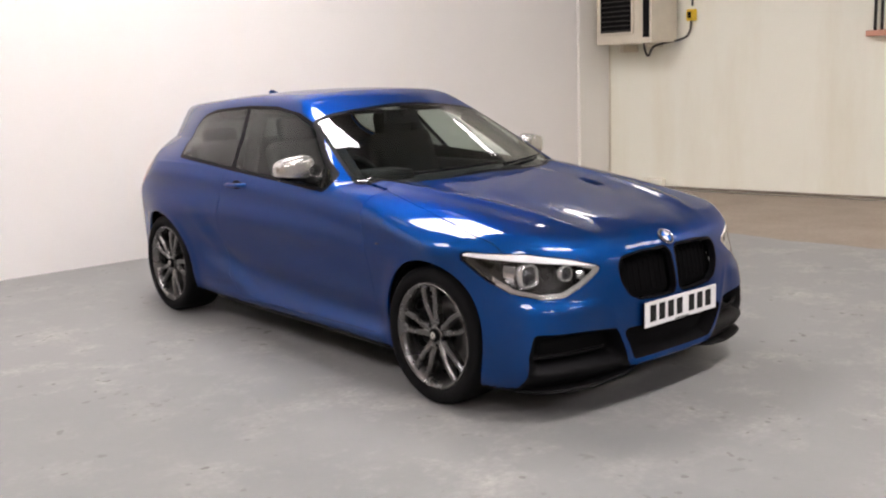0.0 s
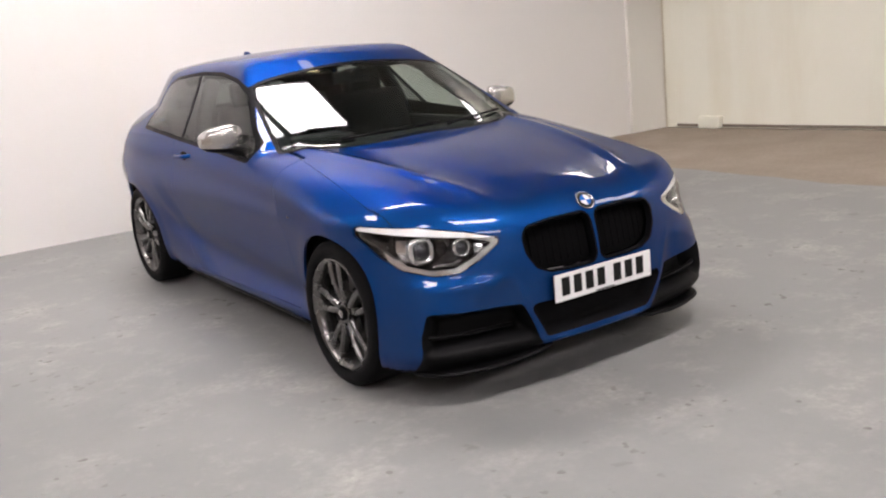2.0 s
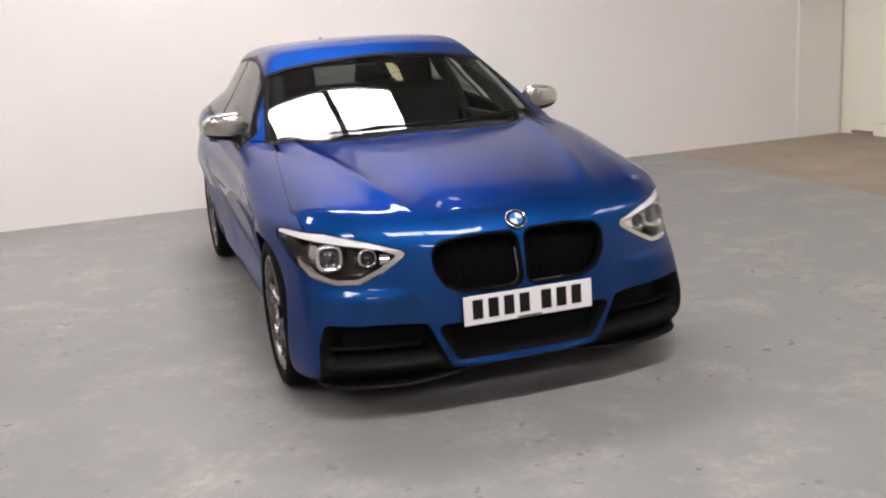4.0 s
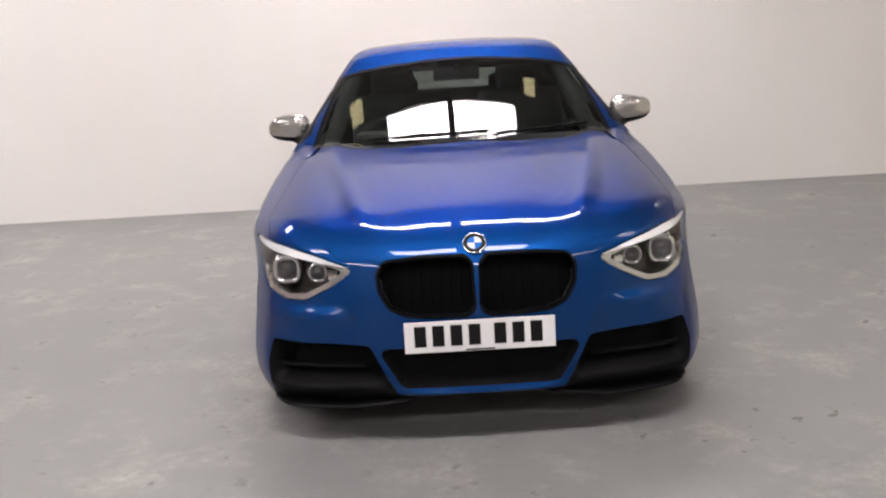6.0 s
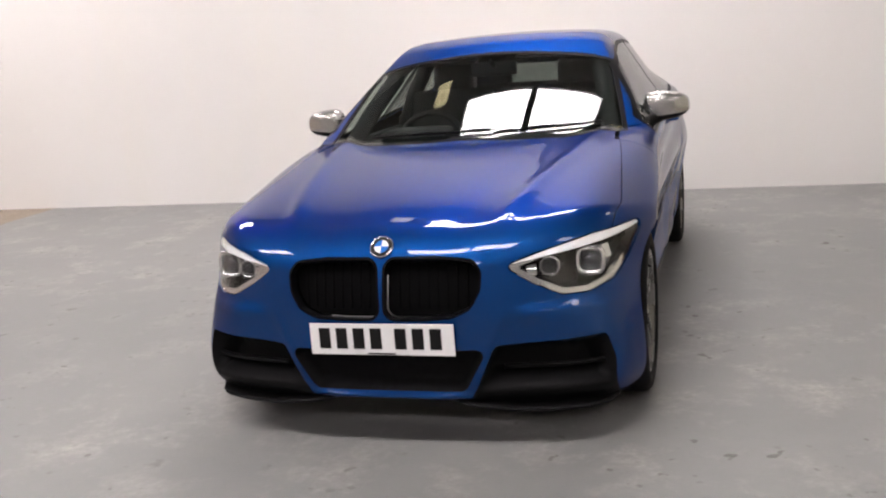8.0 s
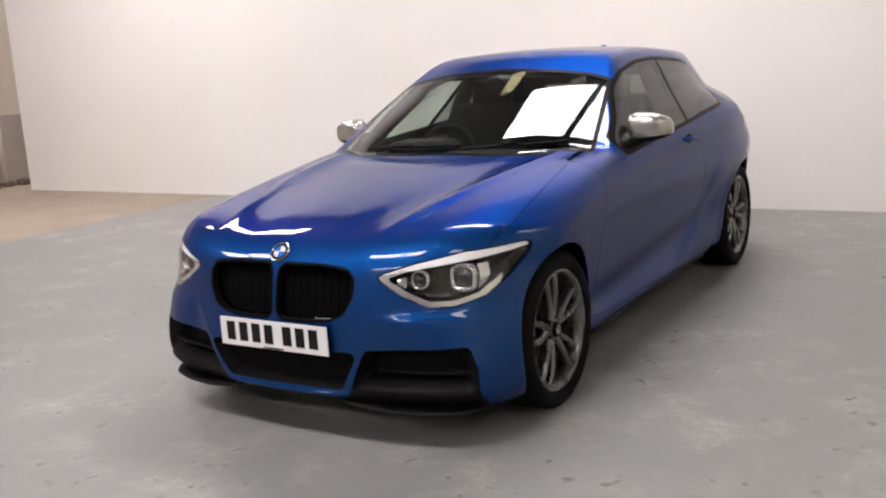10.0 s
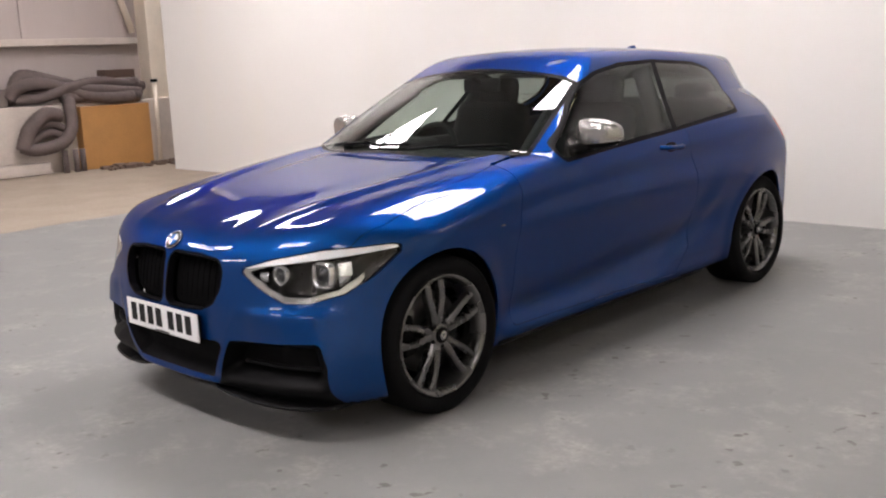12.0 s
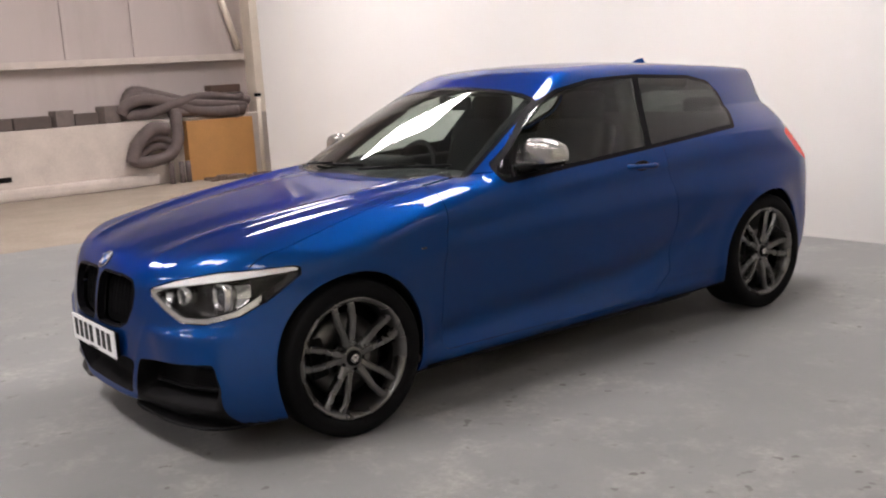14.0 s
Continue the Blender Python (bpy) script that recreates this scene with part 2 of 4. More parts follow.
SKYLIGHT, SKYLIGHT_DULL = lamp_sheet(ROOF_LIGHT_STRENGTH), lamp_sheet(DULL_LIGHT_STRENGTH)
PEARL = speckled("silvered_guide", (.66, .65, .63), .2, .03, 9, 200, 0, metal=.9)
BEIGE = speckled("beige_painted_post", (.74, .66, .55), .6, .12, 3, 60, .1)
LAMP_GLOW = lamp_sheet(5.0)
LAMP_GLOW.node_tree.nodes["Emission"].inputs[0].default_value = (1.0, 0.86, 0.5, 1)
GUIDE = speckled("white_light_guide", (.96, .96, .94), .3, .01, 9, 200, 0)


# ---- mesh helpers ----
def add_box(bm, c, s, bevel=0.0, rot=None):
    """A box with centre c and sizes s, its edges rounded by bevel."""
    m = Matrix.Translation(c) @ (rot.to_4x4() if rot else Matrix.Identity(4)) @ Matrix.Diagonal((*s, 1))
    vs = bmesh.ops.create_cube(bm, size=1.0, matrix=m)["verts"]
    if bevel > 0:
        es = list({e for v in vs for e in v.link_edges})
        bmesh.ops.bevel(bm, geom=es, offset=bevel, segments=2, affect="EDGES", profile=0.6)


def box(c, s, bevel=0.0, rot=None):
    bm = bmesh.new()
    add_box(bm, c, s, bevel, rot)
    return bm


def tube(path, radius, sides=10, closed=False, wobble=0.0):
    """A round bar along a path of points."""
    bm = bmesh.new()
    pts = [Vector(p) for p in path]
    n = len(pts)
    rings = []
    up = Vector((0.13, 0.31, 0.94)).normalized()
    for i, p in enumerate(pts):
        a = pts[i - 1] if (i or closed) else p
        b = pts[(i + 1) % n] if (i < n - 1 or closed) else p
        d = (b - a).normalized()
        side = d.cross(up).normalized()
        top = side.cross(d)
        r = (radius(i / max(1, n - 1)) if callable(radius) else radius) * (1 + wobble * (i % 2))
        rings.append([bm.verts.new(p + r * (math.cos(q) * side + math.sin(q) * top)) for q in (2 * math.pi * k / sides for k in range(sides))])
    for i in range(n if closed else n - 1):
        a, b = rings[i], rings[(i + 1) % n]
        for k in range(sides):
            bm.faces.new((a[k], a[(k + 1) % sides], b[(k + 1) % sides], b[k]))
    if not closed:
        bm.faces.new(rings[0][::-1])
        bm.faces.new(rings[-1])
    for f in bm.faces:
        f.smooth = True
    bmesh.ops.recalc_face_normals(bm, faces=bm.faces)
    return bm


def lathe(profile, sides=48, axis="X", closed=True):
    """Turns (offset along the axis, radius) pairs round the axis."""
    bm = bmesh.new()
    rings = []
    for a, r in profile:
        ring = []
        for k in range(sides):
            q = 2 * math.pi * k / sides
            c, s = r * math.cos(q), r * math.sin(q)
            ring.append(bm.verts.new({"X": (a, c, s), "Y": (c, a, s), "Z": (c, s, a)}[axis]))
        rings.append(ring)
    pairs = list(zip(rings, rings[1:])) + ([(rings[-1], rings[0])] if closed else [])
    for a, b in pairs:
        for k in range(sides):
            bm.faces.new((a[k], a[(k + 1) % sides], b[(k + 1) % sides], b[k]))
    for f in bm.faces:
        f.smooth = True
    bmesh.ops.recalc_face_normals(bm, faces=bm.faces)
    return bm


def smooth_path(pts, steps=8):
    """Points along a Catmull-Rom line through pts."""
    p = [Vector(q) for q in pts]
    p = [2 * p[0] - p[1], *p, 2 * p[-1] - p[-2]]
    out = []
    for i in range(1, len(p) - 2):
        for k in range(steps):
            t = k / steps
            out.append(0.5 * ((2 * p[i]) + (p[i + 1] - p[i - 1]) * t + (2 * p[i - 1] - 5 * p[i] + 4 * p[i + 1] - p[i + 2]) * t * t + (3 * p[i] - p[i - 1] - 3 * p[i + 1] + p[i + 2]) * t ** 3))
    out.append(p[-2])
    return out


def part(name, bm, material, parent=None, label="", smooth=False, m=None):
    """Links a bmesh as one mesh object, under parent where one is given."""
    me = bpy.data.meshes.new(name)
    if smooth:
        for f in bm.faces:
            f.smooth = True
    bm.to_mesh(me)
    bm.free()
    me.materials.append(material)
    ob = new(name, me)
    if parent:
        ob.parent = parent
        ob.matrix_parent_inverse = Matrix.Translation(-parent.matrix_basis.translation) if parent.type == "EMPTY" and parent.parent is None else Matrix.Identity(4)
    if m is not None:
        ob.matrix_basis = m
    if label:
        ob["label"] = label
    return ob


def thing(name, bm, material, label, category, group=""):
    return tagged(part(name, bm, material), label, category, group)


def structure(name, bm, material, label="", parent=None):
    ob = part(name, bm, material, parent)
    return tagged(ob, label, kind="structure")


def base(name, at, label, category, group=""):
    ob = new(name)
    ob.matrix_basis = Matrix.Translation(at)
    return tagged(ob, label, category, group)


# ---- the room ----
BACK, LEFT_END, CORNER = 3.375, -8.87, 5.98
FAR_LEFT, FRONT = -10.75, -12.0


def right_x(y):
    return CORNER + 0.17 * (BACK - y)


def build_room():
    structure("floor", box((-2.0, -4.0, -0.1), (24.0, 22.0, 0.2)), FLOOR, "worn grey painted concrete floor with bare sandy margins")
    # white partition behind the car
    structure("wall_back", box(((LEFT_END + CORNER + 0.4) / 2, BACK + 0.09, CEIL / 2), (CORNER + 0.4 - LEFT_END, 0.18, CEIL)), WALL_WHITE, "smooth white painted partition wall")
    # cream wall, slightly out of square
    a, b = Vector((right_x(BACK), BACK, 0)), Vector((right_x(FRONT), FRONT, 0))
    mid, ln = (a + b) / 2, (b - a).length
    turn = Matrix.Rotation(math.atan2((b - a).y, (b - a).x), 3, "Z")
    wall = structure("wall_right", box(mid + turn @ Vector((0, 0.12, 0)) + Vector((0, 0, CEIL / 2)), (ln, 0.24, CEIL), 0, turn), WALL_CREAM, "stained cream painted wall")
    structure("trim_pilaster", box((CORNER - 0.27, BACK - 0.02, CEIL / 2), (0.54, 0.04, CEIL), 0.006), WALL_CASING, "cream boxed-in pilaster in the corner")
    # far left wall: low wall with a ledge, cladding above
    structure("wall_left_low", box((FAR_LEFT + 0.22, -4.0, 0.475), (0.44, 17.0, 0.95), 0.012), PALE, "pale chipped low wall with a broad ledge")
    structure("wall_left", box((FAR_LEFT - 0.1, -2.5, CEIL / 2), (0.2, 19.0, CEIL)), WALL_PANEL, "grimy grey-white cladding wall")
    # unseen closing wall, added; its grey is set to hold back light
    structure("wall_front_unseen", box((-1.0, FRONT - 0.1, CEIL / 2), (24.0, 0.2, CEIL)), HALL)
    structure("wall_alcove", box((-9.9, 6.9, CEIL / 2), (2.2, 0.2, CEIL)), WALL_PANEL)
    bm = bmesh.new()
    x0, x1, y0, y1 = -11.2, 10.5, FRONT - 0.2, 7.2
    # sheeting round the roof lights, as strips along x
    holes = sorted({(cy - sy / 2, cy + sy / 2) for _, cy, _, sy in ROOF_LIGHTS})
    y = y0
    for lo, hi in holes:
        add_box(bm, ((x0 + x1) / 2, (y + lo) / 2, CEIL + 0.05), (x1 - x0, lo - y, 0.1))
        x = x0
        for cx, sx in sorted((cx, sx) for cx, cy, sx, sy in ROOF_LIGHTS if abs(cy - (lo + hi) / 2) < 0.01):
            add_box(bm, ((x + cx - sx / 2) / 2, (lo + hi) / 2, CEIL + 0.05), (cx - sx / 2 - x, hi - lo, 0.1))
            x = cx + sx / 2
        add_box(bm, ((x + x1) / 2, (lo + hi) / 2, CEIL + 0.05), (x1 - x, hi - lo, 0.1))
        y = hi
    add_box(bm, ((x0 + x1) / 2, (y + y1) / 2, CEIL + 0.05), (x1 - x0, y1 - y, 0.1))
    structure("ceiling", bm, ROOF_SHEET)
    # all panels, with the added fill over the alcove
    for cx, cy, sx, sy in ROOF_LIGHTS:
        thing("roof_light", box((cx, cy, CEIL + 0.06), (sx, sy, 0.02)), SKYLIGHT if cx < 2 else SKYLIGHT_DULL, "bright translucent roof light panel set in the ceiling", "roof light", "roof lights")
    for x, y, sx, sy in LAMPS:
        lamp = base("batten_lamp", (x, y, CEIL), "small lit ceiling lamp in a pale tray", "ceiling lamp", "ceiling lamps")
        part("tray", box((x, y, CEIL - .02), (sx + .06, sy + .06, .04), .008), PALE, lamp)
        part("diffuser", box((x, y, CEIL - .05), (sx, sy, .02), .006), LAMP_GLOW, lamp)
    # rail, posts and cladding joints of the far left wall
    structure("trim_rail", box((FAR_LEFT + 0.10, -4.08, 1.83), (0.2, 16.04, 0.10), 0.01), PALE, "pale horizontal rail along the cladding")
    structure("trim_post", box((FAR_LEFT + 0.16, 4.84, CEIL / 2), (0.32, 1.6, CEIL), 0.012), BEIGE, "beige upright post at the end of the cladding")
    for y in (-2.6, -1.2, -0.1, 1.23, 2.25):
        structure("trim_joint", box((FAR_LEFT + 0.02, y, 3.5), (0.04, 0.05, 3.2), 0.008), WALL_PANEL)
    structure("trim_brace", tube([(FAR_LEFT + .2, 3.52, 3.1), (FAR_LEFT + .2, 3.86, 1.95)], .05, 8), BEIGE, "beige sloping brace against the post")
    structure("trim_kerb", box((FAR_LEFT + 0.53, -5.1, 0.085), (0.18, 14.6, 0.17), 0.05), PALE, "chipped pale kerb along the low wall")


build_room()


def corrugated(path, r, name="exhaust_hose", label="dusty grey corrugated hose lying on the ledge", steps=10):
    pts = smooth_path(path, steps)
    return thing(name, tube(pts, r, 10, wobble=0.10), HOSE, label, "hose", "hoses on the ledge")


def build_left_corner():
    # plywood box with framed sides
    px, y0, y1, h = FAR_LEFT + 0.62, 2.68, 3.77, 0.88
    crate = base("plywood_crate", (px, (y0 + y1) / 2, 0), "orange plywood crate standing on the bare floor", "crate")
    part("front_panel", box((px, (y0 + y1) / 2, h / 2), (0.02, y1 - y0, h), 0.003), PLY, crate)
    part("side_panel", box((px - 0.26, y0 + 0.01, h / 2), (0.49, 0.02, h), 0.003), PLY, crate)
    part("side_panel", box((px - 0.26, y1 - 0.01, h / 2), (0.49, 0.02, h), 0.003), PLY, crate)
    part("lid", box((px - 0.25, (y0 + y1) / 2, h + 0.01), (0.53, y1 - y0, 0.02), 0.003), PLY, crate)
    lx = FAR_LEFT + 0.22
    # hoses heaped over the crate and along the ledge
    z, d = 0.95, 0.19
    corrugated([(lx + .05, d + 1.68, z + .12), (lx, d + 1.86, z + .42), (lx + .1, d + 2.25, z + .34), (lx + .05, d + 2.7, z + .22), (lx + .2, d + 3.3, z + .10), (lx + .2, d + 3.55, z + .05)], 0.085)
    corrugated([(lx + .12, d + 1.62, z + .10), (lx + .15, d + 1.75, z + .26), (lx + .2, d + 2.1, z + .30), (lx + .25, d + 2.6, z + .14), (lx + .3, d + 3.0, z + .06), (lx + .3, d + 3.4, z + .06)], 0.085)
    corrugated([(lx - .05, d + 1.66, z + .10), (lx + .05, d + 2.0, z + .14), (lx + .1, d + 2.4, z + .18), (lx + .1, d + 2.9, z + .22), (lx + .05, d + 3.3, z + .22), (lx, d + 3.6, z + .16)], 0.09)
    corrugated([(lx + .10, d + 1.7, z + .09), (lx + .22, d + 2.0, z + .10), (lx + .28, d + 2.4, z + .22), (lx + .2, d + 2.9, z + .30), (lx + .12, d + 3.4, z + .24), (lx + .1, d + 3.7, z + .2)], 0.07)
    corrugated([(lx - .02, d + 1.72, z + .26), (lx + .12, d + 1.95, z + .36), (lx + .2, d + 2.3, z + .26), (lx + .28, d + 2.75, z + .20), (lx + .26, d + 3.2, z + .16), (lx + .16, d + 3.6, z + .12)], 0.065)
    corrugated([(lx + .28, d + 2.3, z + .09), (lx + .2, d + 2.7, z + .10), (lx + .1, d + 3.1, z + .18), (lx + .1, d + 3.6, z + .26)], 0.08)
    corrugated([(lx + .02, -.75, z + .09), (lx + .02, -.5, z + .1), (lx, -.3, z + .09), (lx + .04, -.15, z + .1)], 0.085)
    corrugated([(lx + .02, -3.4, z + .09), (lx + .05, -2.4, z + .1), (lx, -1.6, z + .09), (lx + .04, -.8, z + .1)], 0.085)
    # loop hanging in front of the low wall beside the crate
    fx = FAR_LEFT + 0.58
    corrugated([(fx - .2, d + 2.44, z + .12), (fx, d + 2.36, z - .02), (fx + .12, d + 2.30, .62), (fx + .14, d + 2.12, .42), (fx + .12, d + 1.75, .36), (fx + .05, d + 1.58, .42)], 0.085, label="dusty grey corrugated hose hanging in front of the low wall")
    corrugated([(fx + .08, d + 1.60, .36), (fx + .08, d + 1.70, .62), (fx + .05, d + 1.95, .82), (fx, d + 2.2, .80)], 0.10, label="dusty grey corrugated hose hanging in front of the low wall")
    for r, path in ((.055, [(fx + .02, d + 1.68, .50), (fx + .03, d + 1.85, .66), (fx + .02, d + 2.05, .70), (fx + .02, d + 2.24, .62)]),
                    (.06, [(fx + .01, d + 1.72, .42), (fx + .02, d + 1.88, .54), (fx, d + 2.08, .57), (fx + .02, d + 2.26, .46)])):
        corrugated(path, r, label="dusty grey corrugated hose coiled in front of the low wall")
    for y in (2.34, 2.50, 2.60):
        thing("pipe_stub", tube([(fx + .14, y, 0.0), (fx + .14, y, 0.32)], 0.04, 12), HOSE, "short grey pipe standing on the floor", "pipe", "pipe stubs")
    thing("timber_offcut", box((lx + .02, 3.50, z + .40), (.2, .52, .12), 0.01, Matrix.Rotation(0.06, 3, "Z")), speckled("dark_brown_timber", (0.09, 0.055, 0.04), .7), "dark brown timber offcut resting on the hoses", "timber")
    carton, dark_carton = speckled("dusty_carton", (0.15, 0.122, 0.11), .8, .3, 9), speckled("dark_carton", (0.085, 0.066, 0.058), .8, .3, 9)
    for y, w, h, turn in ((0.10, .34, .17, .1), (-1.9, .3, .2, 0), (.55, .50, .17, -.08), (.97, .28, .23, .25), (1.30, .32, .17, -.1), (1.63, .27, .25, .4)):
        thing("ledge_box", box((lx + .08, y, z + h / 2 + .004), (.2, w, h), 0.012, Matrix.Rotation(turn, 3, "Z")), carton if h > .2 else dark_carton, "dusty grey-brown box on the ledge", "box", "boxes on the ledge")
    thing("floor_grille", box((FAR_LEFT + .447, -.05, .30), (.012, .42, .07), 0.004), BLACK, "small black slot vent in the low wall", "vent")
    # downpipe beside the partition's end
    pipe = base("downpipe", (FAR_LEFT + .55, 3.93, 0), "cream plastic downpipe beside the post", "pipe")
    part("tube", tube([(FAR_LEFT + .55, 3.93, 0.0), (FAR_LEFT + .55, 3.95, 1.2)], 0.032, 14), BEIGE, pipe)
    part("bracket", box((FAR_LEFT + .55, 3.94, 1.22), (.08, .08, .05), .008), BLACK, pipe)
    rub = bmesh.new()
    rng = random.Random(4)
    for i in range(44):
        y, s = rng.uniform(2.5, 3.75), rng.uniform(.03, .10)
        add_box(rub, (FAR_LEFT + .78 + rng.uniform(-.06, .3) + (y - 2.4) * .1, y + .3, s * .3), (s * 1.6, s * 1.3, s * .6), s * .12, Matrix.Rotation(rng.uniform(0, 3), 3, "Z"))
    tagged(part("debris", rub, speckled("dusty_debris", (.13, .09, .068), .9)), "small dark debris swept against the crate", "debris", kind="stuff")


def build_right_wall():
    # condenser cabinet high on the cream wall
    x1, x0, y0, y1, z0, z1 = right_x(2.76) - .02, right_x(2.76) - .50, 2.39, 3.19, 1.735, 2.415
    cx, cy = (x0 + x1) / 2, (y0 + y1) / 2
    unit = base("wall_heater", (x1, cy, z0), "cream enamelled heater cabinet with a dark grille, hung on the wall", "heater")
    part("cabinet", box((cx, cy, (z0 + z1) / 2), (x1 - x0, y1 - y0, z1 - z0), 0.015), CREAM_METAL, unit)
    part("grille_recess", box((x0 - .004, y1 - .30, (z0 + z1) / 2 + .04), (.012, .46, .50), 0.004), BLACK, unit)
    for i in range(9):
        part("louvre", box((x0 - .014, y1 - .30, z0 + .15 + .055 * i), (.012, .45, .012), .003), speckled("dark_bronze_metal", (.022, .017, .014), .5) if i == 0 else bpy.data.materials["dark_bronze_metal"], unit)
    fr = bmesh.new()
    for dy in (-.24, .24):
        add_box(fr, (x0 - .012, y1 - .30 + dy, (z0 + z1) / 2 + .04), (.02, .025, .54), .004)
    for dz in (-.26, .26):
        add_box(fr, (x0 - .012, y1 - .30, (z0 + z1) / 2 + .04 + dz), (.02, .455, .025), .004)
    part("grille_frame", fr, CREAM_METAL, unit)
    part("vent_strip", box((x0 - .004, y0 + .07, (z0 + z1) / 2), (.01, .09, .56), .003), BLACK, unit)
    part("label_plate", box((x0 - .003, y0 + .33, z0 + .20), (.006, .09, .12), .001), PALE, unit)
    part("bracket", box((cx + .1, y1 - .22, z0 - .05), (.3, .05, .09), .01), CREAM_METAL, unit)
    part("bracket", box((cx + .1, y0 + .22, z0 - .02), (.3, .05, .05), .01), CREAM_METAL, unit)
    # isolator and its cable
    sw_y, sw_z = 2.24, 2.03
    sx = right_x(sw_y)
    sw = base("isolator_switch", (sx, sw_y, sw_z), "yellow rotary isolator switch on the cream wall", "switch")
    part("housing", box((sx - .045, sw_y, sw_z), (.07, .10, .13), .012), YELLOW, sw)
    part("knob", box((sx - .09, sw_y, sw_z), (.03, .035, .07), .008), BLACK, sw)
    cab = smooth_path([(sx - .03, sw_y, 3.4), (sx - .03, sw_y, 2.13)], 4)
    thing("supply_cable", tube(cab, .012, 8), CABLE, "black cable dropping to the isolator", "cable", "cables")
    drop = smooth_path([(sx - .045, sw_y, 2.00), (sx - .055, sw_y + .02, 1.84), (sx - .10, sw_y + .10, 1.765), (x1 - .2, y0 + .16, 1.70), (x1 - .22, y0 + .24, 1.59), (x1 - .25, y0 + .27, 1.66), (x1 - .25, y0 + .28, 1.765)], 6)
    thing("supply_cable", tube(drop, .013, 8), CABLE, "black cable looping under the heater", "cable", "cables")
    # hanging fixture further along, seen at its lower end
    fy = .21
    fx = right_x(fy)
    fix = base("wall_bracket", (fx, fy, 1.70), "reddish bracket with two black uprights on the wall", "bracket")
    part("tray", box((fx - .06, fy, 1.72), (.12, .22, .06), .01), BRICKRED, fix)
    for d in (-.07, .0):
        part("upright", tube([(fx - .06, fy + d + .04, 1.73), (fx - .06, fy + d + .04, 3.2)], .016, 8), CABLE, fix)
    # slim strip added on the corner's boundary line; dark line of the wall's foot
    structure("trim_corner_line", box((right_x(3.32) - .02, 3.315, 1.0), (.014, .014, 2.0), .004), CREAM_METAL)
    structure("trim_casing", box((right_x(2.72) - .03, 2.72, .07), (.12, .28, .14), .02, Matrix.Rotation(math.atan(.17), 3, "Z")), WALL_CREAM, "cream boxed-in pipe foot on the wall")
    structure("trim_foot", box((right_x(1.4) - .012, 1.4, .03), (.02, 3.6, .03), .004, Matrix.Rotation(math.atan(.17), 3, "Z")), GRIME)


build_left_corner()
build_right_wall()


# ---- the car: its surface ----
# u runs forward along the car, x to its side, z up; the wheels' middle is at 0
AXLE_F, AXLE_R, WHEEL_Z = 1.345, -1.345, 0.317
side_plan = curve((2.1, .82), (1.75, .868), (1.345, .888), (.8, .868), (0, .866), (-.7, .876), (-1.345, .876), (-1.8, .805), (-2.2, .70))
side_rise = curve((.15, -.108), (.20, -.088), (.27, -.075), (.40, -.062), (.55, -.040), (.64, -.018), (.69, -.003), (.73, .002), (.78, .001), (.84, -.004), (.92, -.014), (1.0, -.030))
end_lift = curve((.13, .060), (.27, .050), (.40, .036), (.55, .016), (.68, 0))
crease_z = curve((2.0, .66), (1.345, .765), (.8, .822), (.2, .868), (-.4, .898), (-1.0, .915), (-1.6, .925), (-2.2, .93))
belt_z = curve((1.2, .87), (.5, .945), (-.4, .988), (-1.05, 1.012), (-1.5, 1.005), (-2.2, .985))
cabin_taper = curve((.8, 0), (0, 0), (-.6, -.018), (-1.2, -.080), (-1.7, -.16), (-2.2, -.24))
sill_crease = curve((1.0, .32), (.5, .33), (0, .37), (-.5, .43), (-.9, .52))
nose_u = curve((.10, 1.93), (.16, 1.985), (.20, 2.03), (.26, 2.055), (.36, 2.066), (.48, 2.064), (.56, 2.055), (.65, 2.036), (.72, 2.016), (.80, 1.975))
bow_high = curve((0, 0), (.2, .006), (.43, .046), (.60, .115), (.70, .20), (.78, .32), (.86, .52))
bow_low = curve((0, 0), (.2, .005), (.43, .03), (.60, .068), (.70, .112), (.78, .175), (.86, .31))
hood_mid = curve((2.1, .672), (2.0, .737), (1.9, .781), (1.8, .812), (1.7, .836), (1.55, .865), (1.345, .896), (1.0, .934), (.8, .950), (.5, .968))
hood_crown = curve((0, 0), (.2, .003), (.4, .009), (.55, .014), (.66, .025), (.76, .064), (.86, .14))
crown_scale = curve((2.0, 1.0), (1.5, 1.0), (1.1, .72), (.7, .35), (.4, .2))
ridge_x = curve((2.0, .36), (1.5, .47), (1.0, .56), (.7, .60))
roof_mid = curve((.5, 1.305), (.2, 1.368), (0, 1.392), (-.35, 1.408), (-.8, 1.400), (-1.2, 1.374), (-1.5, 1.352), (-1.9, 1.322))
tail_u = curve((.15, 2.02), (.25, 2.10), (.4, 2.16), (.6, 2.17), (.8, 2.15), (.93, 2.085), (1.0, 2.03), (1.1, 1.965), (1.2, 1.935), (1.28, 1.945))
haunch_u = curve((.20, -.12), (.28, -.30), (.40, -.50), (.55, -.66), (.70, -.76), (.85, -.84))
bottom_z = curve((2.2, .135), (1.7, .140), (1.0, .160), (-.7, .178), (-2.3, .22))
tail_bow = curve((0, 0), (.3, .03), (.5, .09), (.65, .185), (.75, .30), (.85, .49))


